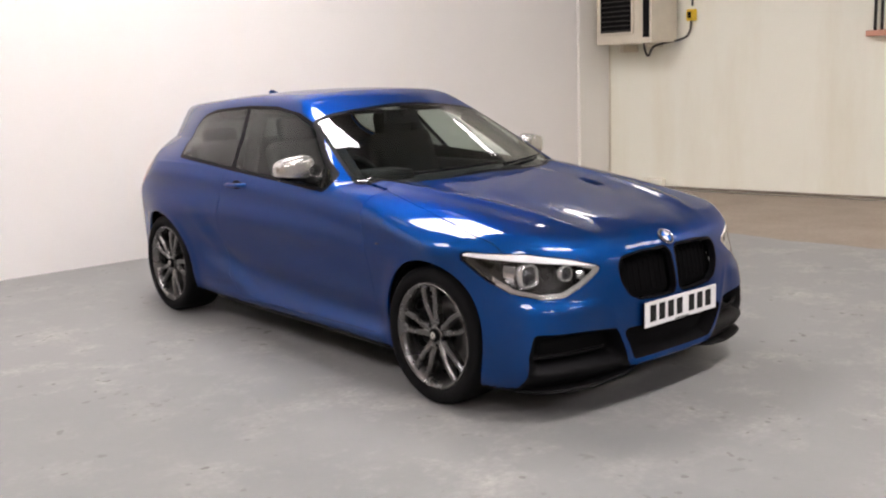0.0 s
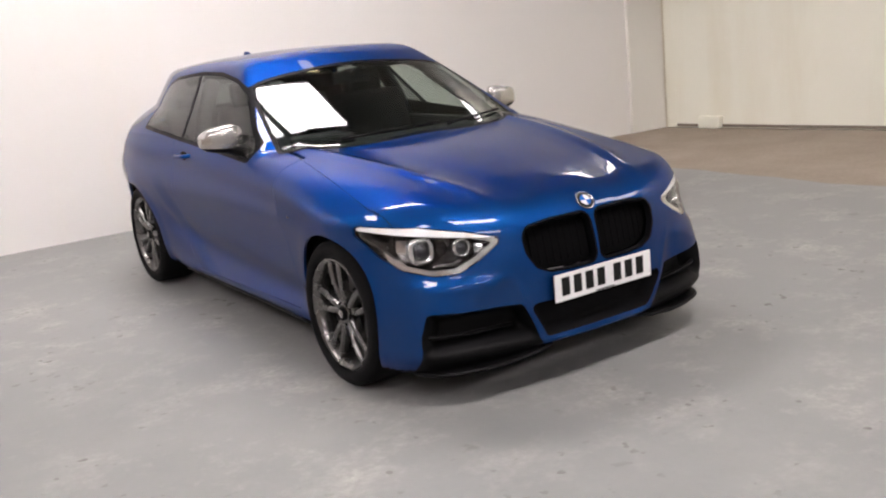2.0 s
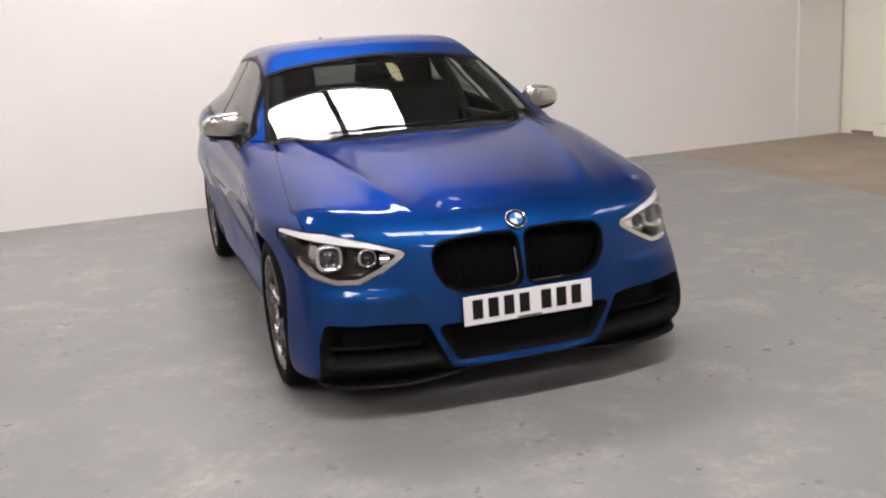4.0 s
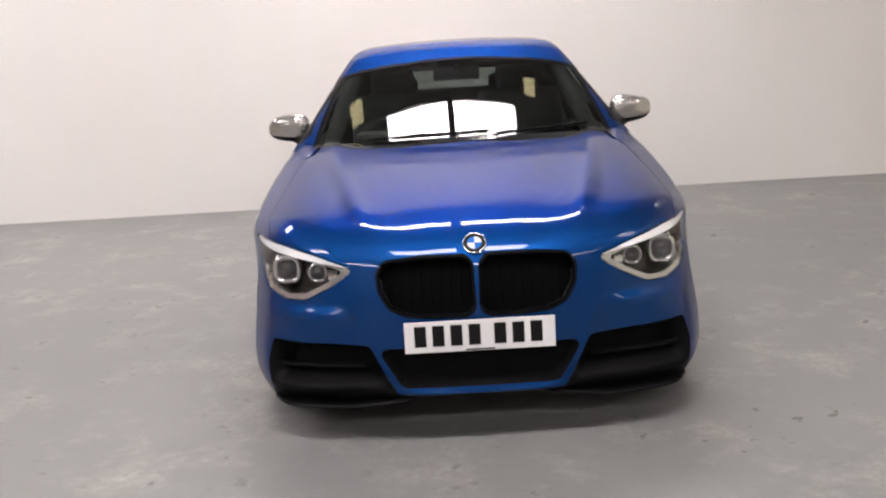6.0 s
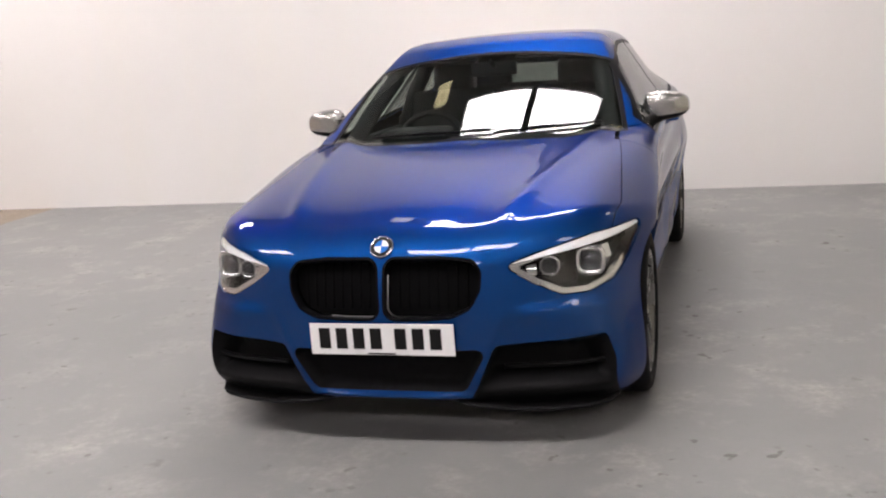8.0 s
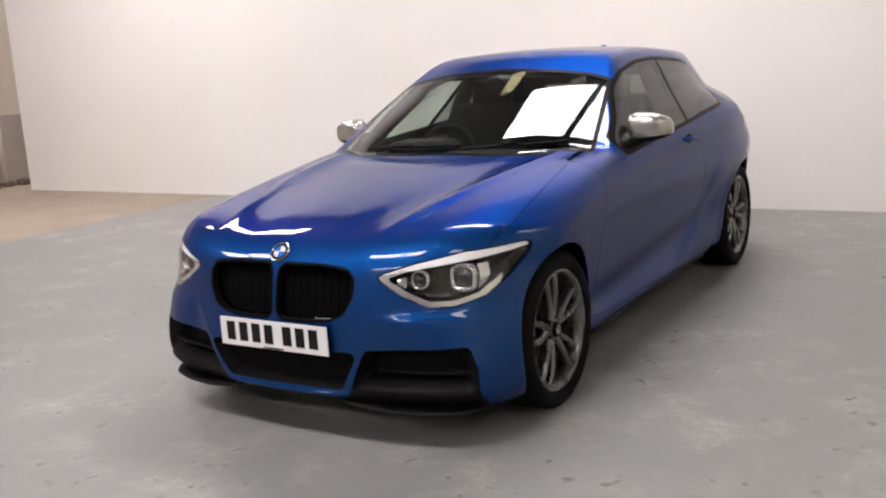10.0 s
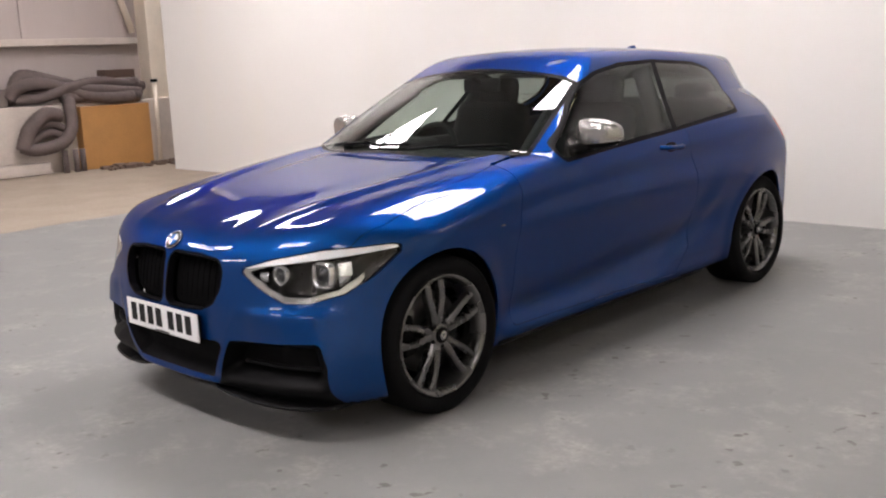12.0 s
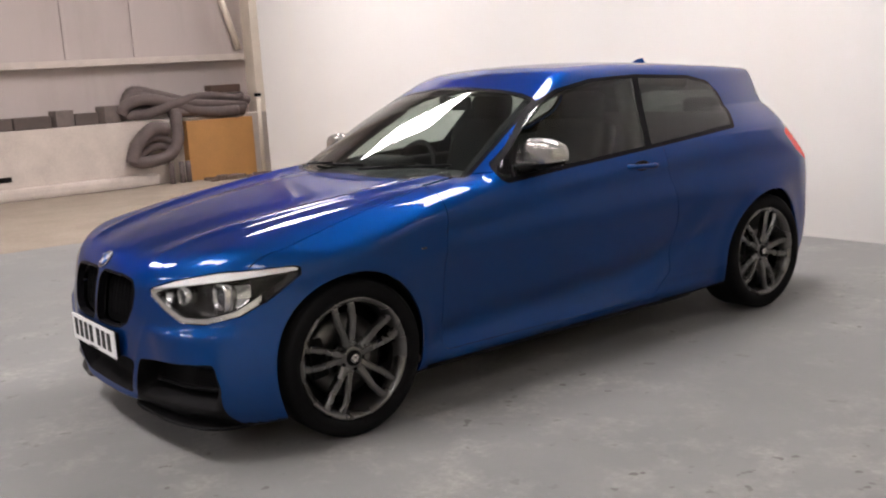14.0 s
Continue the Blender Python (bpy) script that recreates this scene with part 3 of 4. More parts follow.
def half_width(u, z):
    """Half the body's width at the place u and the height z: flanks, shoulder and the leaning side windows."""
    w = side_plan(u) + side_rise(np.minimum(z, 1.0))
    ends = 1 / (1 + np.exp(-(u - 1.50) / .06)) + 1 / (1 + np.exp((u + 1.62) / .06))
    w = w + ends * end_lift(np.minimum(z, .68))
    over = z - crease_z(u)
    w = w - .30 * (.012 * np.logaddexp(0, over / .012)) - .012 * bell(over + .075, .06)
    sc = sill_crease(u)
    zone = 1 / (1 + np.exp(-(u + .85) / .05)) / (1 + np.exp((u - .93) / .04))
    w = w - zone * (.024 * bell(z - sc + .01, .075) - .026 * bell(z - .215, .055))
    # the haunch swells out of the door's hollow in front of the rear wheel
    q = np.clip((haunch_u(np.minimum(z, .9)) - u) / .20 + .4, 0, 1)
    w = w + .017 * q * q * (3 - 2 * q) * np.clip((z - .20) / .10, 0, 1) * np.clip((.80 - z) / .22, 0, 1) / (1 + np.exp(-(u + 1.55) / .06))
    over = z - belt_z(u)
    w = w - .38 * (.015 * np.logaddexp(0, over / .015)) + cabin_taper(u) * np.clip(over / .14 + .15, 0, 1.0)
    for ax in (AXLE_F, AXLE_R):
        r = np.hypot(u - ax, z - WHEEL_Z)
        w = w + .010 * bell(r - .352, .05)
    return w


def nose(x, z):
    t = np.clip((z - .25) / .40, 0, 1)
    t = t * t * (3 - 2 * t)
    f = nose_u(z) - (t * bow_high(x) + (1 - t) * bow_low(x))
    # ledge of the bumper below the headlamp
    f = f + .013 / (1 + np.exp((z - .512) / .007)) * np.clip((z - .36) / .12, 0, 1) * bell(np.maximum(np.abs(x - .62) - .10, 0), .07)
    # fine edge from the lamp's inner corner down beside the middle intake
    f = f + .007 * np.exp(-np.sqrt((x - .306 - .46 * (z - .25)) ** 2 + 1e-4) / .02) * bell(np.maximum(np.abs(z - .38) - .10, 0), .05)
    # rolled lip under the middle intake
    f = f + .026 * bell(z - .200, .017) / (1 + np.exp((x - .30) / .03))
    return f - .016 * bell(x - .47, .10) * bell(z - .38, .15)


def hood(u, x):
    h = hood_mid(u) - hood_crown(x) * crown_scale(u)
    return h + .010 * bell(x - ridge_x(u), .04) * np.clip((2.0 - u) / .3, 0, 1) - .004 * bell(x - ridge_x(u) + .14, .07)


def screen(u, x):
    """The windscreen's height field."""
    d = (.845 - .21 * (x / .7) ** 2) - u
    return .945 + .555 * d - .05 * d * d


def roof(u, x):
    return roof_mid(u) - .028 * (x / .55) ** 2 - .02 * np.maximum(x - .45, 0) / .1 * .5


def top_height(u, x):
    return smax(hood(u, x), smin(screen(u, x), roof(u, x), .035), .012)


def body_field(x, u, z):
    """Negative within the body."""
    f = smax(x - half_width(u, z), z - top_height(u, x), .050 - .008 * np.clip((z - .93) / .08, 0, 1))
    f = smax(f, u - nose(x, z), .085)
    f = smax(f, -(tail_u(z) - tail_bow(x) * (1 + .9 * np.clip((z - .8) / .45, 0, 1.2) - .9 * np.clip((z - 1.12) / .2, 0, 1))) - u, .05 - .025 * np.clip((z - 1.1) / .15, 0, 1))
    return smax(f, bottom_z(u) + .040 * bell(x, .30) * np.clip((u - 1.75) / .2, 0, 1) - z, .03)


def field_normals(p):
    e = .002
    g = np.stack([body_field(p[:, 0] + dx, p[:, 1] + du, p[:, 2] + dz) - body_field(p[:, 0] - dx, p[:, 1] - du, p[:, 2] - dz)
                  for dx, du, dz in ((e, 0, 0), (0, e, 0), (0, 0, e))], 1)
    g[np.abs(p[:, 0]) < 1e-6, 0] = 0
    return g / np.linalg.norm(g, axis=1)[:, None]


def body_lattice(nx=58, nu=290, nz=96):
    """Half the car's skin as quads, found along rays from an inner box to an outer one."""
    keys, faces = {}, []

    def key(i, j, k):
        return keys.setdefault((i, j, k), len(keys))
    for i in range(nx):
        for j in range(nu):
            faces.append((key(i, j, nz), key(i + 1, j, nz), key(i + 1, j + 1, nz), key(i, j + 1, nz)))
    for j in range(nu):
        for k in range(nz):
            faces.append((key(nx, j, k), key(nx, j + 1, k), key(nx, j + 1, k + 1), key(nx, j, k + 1)))
    for jj in (0, nu):
        for i in range(nx):
            for k in range(nz):
                faces.append((key(i, jj, k), key(i + 1, jj, k), key(i + 1, jj, k + 1), key(i, jj, k + 1)))
    ijk = np.array(list(keys), float)
    a, b, c = ijk[:, 0] / nx, ijk[:, 1] / nu, ijk[:, 2] / nz
    inner = np.stack([.40 * a, -1.55 + 2.95 * b, .55 + .2 * c], 1)
    outer = np.stack([1.1 * a, -2.6 + 5.1 * b, -.35 + 1.95 * c], 1)
    lo, hi = np.zeros(len(a)), np.ones(len(a))
    for _ in range(24):
        mid = (lo + hi) / 2
        p = inner + mid[:, None] * (outer - inner)
        out = body_field(p[:, 0], p[:, 1], p[:, 2]) > 0
        hi, lo = np.where(out, mid, hi), np.where(out, lo, mid)
    return inner + lo[:, None] * (outer - inner), faces


# outlines of the openings and panels
KIDNEY = [(.012, .488), (.018, .686), (.20, .686), (.318, .674), (.343, .638), (.338, .578), (.305, .520), (.245, .494), (.15, .488)]
MID_INTAKE = [(-.362, .376), (.362, .376), (.276, .224), (-.276, .224)]
SIDE_INTAKE = [(.385, .385), (.56, .396), (.745, .398), (.772, .31), (.772, .10), (.27, .10), (.288, .190), (.318, .240)]
LAMP = [(.425, .652), (.56, .694), (.70, .722), (.83, .722), (.835, .69), (.80, .61), (.765, .563), (.69, .540), (.61, .545), (.52, .590)]
SCREEN_EDGE = [(-.30, .838), (.30, .838), (.52, .775), (.722, .668), (.680, .44), (.612, .115), (.50, .105), (.25, .125), (-.25, .125)]
SIDE_GLASS = [(.625, .918), (.40, 1.045), (.165, 1.205), (-.03, 1.270), (-.28, 1.305), (-.60, 1.310), (-1.02, 1.285), (-1.172, 1.250), (-1.212, 1.190), (-1.192, 1.11), (-1.105, 1.036), (-.38, .985), (.11, .955)]
BACK_GLASS = [(-.50, 1.0), (.50, 1.0), (.47, 1.19), (-.47, 1.19)]
BONNET = [(-.40, 2.03), (.34, 2.022), (.425, 1.998), (.56, 1.945), (.68, 1.85), (.755, 1.74), (.775, 1.58), (.75, 1.3), (.72, 1.0), (.675, .70), (.50, .81), (.2, .872), (-.40, .872)]
DOOR = [(.86, .95), (.885, .60), (.88, .24), (-.42, .225), (-.56, .34), (-.60, .60), (-.515, .86), (-.50, 1.6), (.86, 1.6)]
TAIL_LAMP = [(-1.58, .955), (-1.72, .978), (-2.3, .96), (-2.3, .80), (-1.80, .78), (-1.68, .85)]
BUMPER = [(2.3, .10), (2.3, .705), (1.66, .60), (1.63, .54), (1.655, .47), (1.655, .10)]


brow_line = curve((.40, .651), (.50, .666), (.60, .679), (.70, .690), (.80, .702), (.86, .713))


def far(mask, f):
    return np.where(mask, f, 1.0)


def fields(p):
    x, u, z = p[:, 0], p[:, 1], p[:, 2]
    front, side = u > 1.50, x > .5
    return {
        "arch_f": far(side, np.hypot(u - AXLE_F, z - WHEEL_Z) - .350),
        "arch_r": far(side, np.hypot(u - AXLE_R, z - WHEEL_Z) - .352),
        "kidney": far(front & (z < .75), outline(x, z, KIDNEY, .036)),
        "mid_intake": far(front, outline(x, z, MID_INTAKE, .022)),
        "side_intake": far(front & (u > 1.62), outline(x, z, SIDE_INTAKE, .02)),
        "lamp": far(front, outline(x, z, LAMP, .012)),
        "screen": far((z > .9) & (u > 0), outline(x, u, SCREEN_EDGE, .02)),
        "side_glass": far((x > .42) & (z > .9), outline(u, z, SIDE_GLASS, .03)),
        "pillar": far((x > .42) & (z > .9) & (outline(u, z, SIDE_GLASS, .03) < .03), np.abs(u + .483 + .52 * (z - 1.1)) - .022),
        "back_glass": far(u < -1.6, outline(x, z, BACK_GLASS, .04)),
        "bonnet": far((u > .6) & (z > .6), outline(x, u, BONNET, .03)),
        "door": far((x > .6) & (z < 1.4), smax(outline(u, z, DOOR, .03), z - belt_z(u) - .02, .01)),
        "tail_lamp": far((u < -1.6) & (x > .40), outline(u, z, TAIL_LAMP, .02)),
        "bumper": far((u > 1.4), outline(u, z, BUMPER, .02)),
        "brow": far(front & (outline(x, z, LAMP, .012) < .012), brow_line(x) - z),
    }


GAP = .0013
CUTS = [("arch_f", 0), ("arch_r", 0), ("kidney", 0), ("kidney", .009), ("mid_intake", 0), ("side_intake", 0), ("lamp", 0), ("lamp", .004), ("lamp", -.018), ("brow", 0),
        ("screen", 0), ("screen", -.024), ("side_glass", 0), ("side_glass", .019), ("pillar", 0), ("back_glass", 0), ("tail_lamp", 0),
        ("bonnet", GAP), ("bonnet", -GAP), ("door", GAP), ("door", -GAP), ("bumper", 0)]


def cut_along(bm, name, level):
    """Splits the faces along the line where the named field has the level."""
    co = np.array([v.co for v in bm.verts])
    f = fields(co)[name] - level
    f[np.abs(f) < 4e-4] = 0
    bm.verts.index_update()
    val = f.tolist()
    crossing = [e for e in bm.edges if val[e.verts[0].index] * val[e.verts[1].index] < 0 and max(abs(val[e.verts[0].index]), abs(val[e.verts[1].index])) < .5]
    zero = {v for v in bm.verts if val[v.index] == 0}
    touched = set()
    jobs = [(e, e.verts[0], val[e.verts[0].index] / (val[e.verts[0].index] - val[e.verts[1].index])) for e in crossing]
    for e, v, t in jobs:
        _, nv = bmesh.utils.edge_split(e, v, t)
        zero.add(nv)
        touched.update(nv.link_faces)
    for fc in [q for q in touched if q.is_valid]:
        on = [v for v in fc.verts if v in zero]
        if len(on) >= 2:
            a, b = on[0], on[-1] if len(on) == 2 else on[len(on) // 2]
            vs = list(fc.verts)
            d = abs(vs.index(a) - vs.index(b))
            if d not in (1, len(vs) - 1):
                bmesh.utils.face_split(fc, a, b)


def region_of(f, n, p):
    """The part that each face belongs to; '' where there is an opening."""
    names = np.full(len(p), "body_shell", object)
    front = p[:, 1] > 1.3
    bump = (f["bumper"] < 0) | (p[:, 1] > 1.72)
    names[bump] = "front_bumper"
    wing = (p[:, 1] > .80) & ~bump & (f["door"] > 0) & (p[:, 2] < .96) & ~((p[:, 1] < .905) & (p[:, 2] < .24))
    names[wing] = "front_wing"
    names[f["bonnet"] < 0] = "bonnet"
    names[f["door"] < 0] = "door"
    names[(p[:, 2] < bottom_z(p[:, 1]) + .052) & (n[:, 2] < -.6)] = "floor_pan"
    for g in ("bonnet", "door"):
        gap = np.abs(f[g]) < GAP
        if g == "bonnet":
            gap &= p[:, 1] < 1.90
        names[gap] = ""
    names[f["mid_intake"] < 0] = "mid_intake"
    names[f["side_intake"] < 0] = "side_intake"
    names[f["kidney"] < .009] = "grille_surround"
    names[f["kidney"] < 0] = "kidney"
    names[f["lamp"] < .004] = ""
    names[f["lamp"] < 0] = "headlamp"
    names[f["screen"] < 0] = "screen_border"
    names[f["screen"] < -.024] = "windscreen"
    names[f["side_glass"] < .019] = "window_trim"
    glass = f["side_glass"] < 0
    pillar = f["pillar"] < 0
    names[glass] = "rear_side_window"
    names[glass & (p[:, 1] > -.483 - .52 * (p[:, 2] - 1.1))] = "door_window"
    names[glass & pillar] = "window_trim"
    names[(f["back_glass"] < 0)] = "rear_window"
    names[f["tail_lamp"] < 0] = "tail_lamp"
    names[(f["arch_f"] < 0) | (f["arch_r"] < 0)] = ""
    return names


def skin_regions():
    pts, quads = body_lattice()
    bm = bmesh.new()
    vs = [bm.verts.new(p) for p in pts.tolist()]
    for q in quads:
        bm.faces.new([vs[i] for i in q])
    for name, level in CUTS:
        cut_along(bm, name, level)
    bm.verts.index_update()
    co = np.array([v.co for v in bm.verts])
    faces = [[v.index for v in f.verts] for f in bm.faces]
    bm.free()
    mid = np.array([co[f].mean(0) for f in faces])
    nrm = field_normals(co)
    fn = field_normals(mid)
    names = region_of(fields(mid), fn, mid)
    # turn every face outwards
    out = []
    for f, n in zip(faces, fn):
        a, b, c = co[f[0]], co[f[1]], co[f[len(f) // 2 + (1 if len(f) > 3 else 0)] if len(f) > 3 else f[2]]
        out.append(f if np.dot(np.cross(b - a, c - a), n) >= 0 else f[::-1])
    return co, nrm, out, names


SKIN = skin_regions()


def skin_mesh(region, sides=(1, -1), sink=None, lip=.012, keep=None):
    """A mesh of one region of the skin, on the given sides of the car; sink: how deep each point lies under the skin."""
    co, nrm, faces, names = SKIN
    picked = [f for f, n in zip(faces, names) if n == region]
    if keep is not None:
        picked = [f for f in picked if keep(co[f].mean(0))]
    used = sorted({i for f in picked for i in f})
    depth = dict(zip(used, sink(co[used]))) if sink is not None else {}
    edge_count = {}
    for f in picked:
        for a, b in zip(f, f[1:] + f[:1]):
            k = (min(a, b), max(a, b))
            edge_count[k] = edge_count.get(k, 0) + 1
    verts, polys, loops = [], [], []
    for s in sides:
        idx = {}

        def vert(i, deep=0.0, tag="o"):
            key = (i, tag)
            if key not in idx:
                p = co[i] - nrm[i] * (deep + depth.get(i, 0.0))
                if abs(co[i][0]) < 1e-5 and len(sides) == 2 and tag == "o":
                    k2 = ("mid", i)
                    if k2 not in mids:
                        mids[k2] = len(verts)
                        verts.append((0.0, -p[1], p[2]))
                    idx[key] = mids[k2]
                    return idx[key]
                idx[key] = len(verts)
                verts.append((s * p[0], -p[1], p[2]))
            return idx[key]
        if s == sides[0]:
            mids = {}
        for f in picked:
            poly = [vert(i) for i in f]
            nn = [(s * nrm[i][0], -nrm[i][1], nrm[i][2]) for i in f]
            # y is turned round, which mirrors; so does the far side
            if s > 0:
                poly, nn = poly[::-1], nn[::-1]
            polys.append(poly)
            loops.extend(nn if sink is None else [(0, 0, 0)] * len(nn))
        if lip:
            for f in picked:
                for a, b in zip(f, f[1:] + f[:1]):
                    if edge_count[(min(a, b), max(a, b))] == 1 and not (abs(co[a][0]) < 1e-5 and abs(co[b][0]) < 1e-5):
                        q = [vert(b, 0, "l"), vert(a, 0, "l"), vert(a, lip, "i"), vert(b, lip, "i")]
                        polys.append(q[::-1] if s > 0 else q)
                        loops.extend([(0, 0, 0)] * 4)
    me = bpy.data.meshes.new(region)
    me.from_pydata(verts, [], polys)
    me.update()
    me.polygons.foreach_set("use_smooth", [True] * len(polys))
    if len(loops) == len(me.loops):
        me.normals_split_custom_set(loops)
    return me


def skin_part(name, region, material, parent, sides=(1, -1), label="", **kw):
    me = skin_mesh(region, sides, **kw)
    me.name = name
    me.materials.append(material)
    ob = new(name, me)
    ob.parent = parent
    if label:
        ob["label"] = label
    return ob


def skin_at(x, u=None, z=None):
    """A point of the skin: by side place and height on the nose, or by u and height on the flank."""
    lo, hi = 0.0, 1.0
    for _ in range(30):
        mid = (lo + hi) / 2
        q = (x, 1.2 + mid, z) if u is None else ((.3 + mid, u, z) if z is not None else (x, u, .5 + mid))
        out = float(body_field(*[np.array(v, float) for v in q])) > 0
        lo, hi = (lo, mid) if out else (mid, hi)
    n = field_normals(np.array([q], float))[0]
    return Vector((q[0], -q[1], q[2])), Vector((n[0], -n[1], n[2]))


# ---- the car: its parts ----
car = base("car", (0, 0, 0), "metallic blue three-door hatchback parked on the grey floor", "car")


def build_body():
    skin_part("body_shell", "body_shell", PAINT, car)
    skin_part("bonnet", "bonnet", PAINT, car)
    skin_part("front_bumper", "front_bumper", PAINT, car)
    skin_part("floor_pan", "floor_pan", DARK, car, lip=0)
    skin_part("windscreen", "windscreen", GLASS, car, lip=0, label="clear laminated windscreen")
    skin_part("screen_border", "screen_border", GLOSS_BLACK, car, lip=.006)
    skin_part("rear_window", "rear_window", TINT_DARK, car, lip=0)
    skin_part("mid_intake", "mid_intake", DARK, car, lip=0, sink=lambda p: np.clip(-outline(p[:, 0], p[:, 2], MID_INTAKE, .022) * 3, 0, .06), label="black mesh intake")
    for s in (1, -1):
        skin_part("front_wing", "front_wing", PAINT, car, (s,))
        door = skin_part("door", "door", PAINT, car, (s,))
        skin_part("door_window", "door_window", DOOR_GLASS, door, (s,), lip=0)
        skin_part("rear_side_window", "rear_side_window", TINT, car, (s,), lip=0)
        skin_part("window_trim", "window_trim", GLOSS_BLACK, car, (s,), lip=.006)
        skin_part("tail_lamp", "tail_lamp", RED_LENS, car, (s,), label="red tail lamp lens")
        intake = skin_part("side_intake", "side_intake", BLACK, car, (s,), lip=0, label="black plastic corner intake",
                           sink=lambda p: np.clip(-outline(p[:, 0], p[:, 2], SIDE_INTAKE, .02) * 3.0, 0, .10) * np.clip((p[:, 2] - .225) / .05, 0, 1))
        skin_part("grille_surround", "grille_surround", GLOSS_BLACK, car, (s,), lip=.03, label="gloss black kidney grille surround")
        kid = skin_part("grille", "kidney", GRILLE, car, (s,), lip=0, sink=lambda p: .045 + 0 * p[:, 0], label="black kidney grille")
        for i in range(8):
            x = .055 + .034 * i
            pts = []
            for j in range(9):
                z = .512 + .155 * j / 8
                if outline(np.array([x]), np.array([z]), KIDNEY, .036)[0] < .004:
                    p, n = skin_at(x, None, z)
                    pts.append((s * p.x, p.y + .048, p.z))
            if len(pts) > 2:
                part("slat", tube(pts, .0055, 6), GRILLE, kid)
        # blade across the corner intake
        pts = []
        for i in range(14):
            x = .40 + .37 * i / 13
            p, n = skin_at(x, None, .295)
            pts.append((s * p.x, p.y + .055, p.z))
        part("blade", tube(pts, .009, 8), BLACK, intake)


build_body()


def build_liner():
    """Dark inner skin behind the panel gaps, the wheel wells and the cabin's trim."""
    co, nrm, faces, names = SKIN
    shut = {"door_window", "rear_side_window", "windscreen", "rear_window", "headlamp", "screen_border", "kidney", "mid_intake", "side_intake", "grille_surround"}
    f = fields(co)
    hole = (f["arch_f"] < 0) | (f["arch_r"] < 0) | (f["lamp"] < .0)
    verts, polys = [], []
    for s in (1, -1):
        idx = {}
        for fc, nm in zip(faces, names):
            if nm in shut or hole[fc].any() or (co[fc][:, 2].min() > 1.0 and nm != "body_shell"):
                continue
            poly = []
            for i in fc:
                if i not in idx:
                    p = co[i] - nrm[i] * .022
                    idx[i] = len(verts)
                    verts.append((s * max(p[0], 0), -p[1], p[2]))
                poly.append(idx[i])
            polys.append(poly[::-1] if s > 0 else poly)
    me = bpy.data.meshes.new("inner_liner")
    me.from_pydata(verts, [], polys)
    me.materials.append(DARK)
    ob = new("inner_liner", me)
    ob.parent = car
    for ax in (AXLE_F, AXLE_R):
        for s in (1, -1):
            bm = bmesh.new()
            rings = []
            for xx, r in ((.80, .358), (.78, .372), (.50, .372), (.50, .05)):
                rings.append([bm.verts.new((s * xx, -(ax + r * math.cos(q)), max(.12, WHEEL_Z + r * math.sin(q)))) for q in np.linspace(-.22, math.pi + .22, 40)])
            for a, b in zip(rings, rings[1:]):
                for k in range(39):
                    bm.faces.new((a[k], a[k + 1], b[k + 1], b[k]))
            part("wheel_arch_liner", bm, DARK, car, smooth=True)


build_liner()


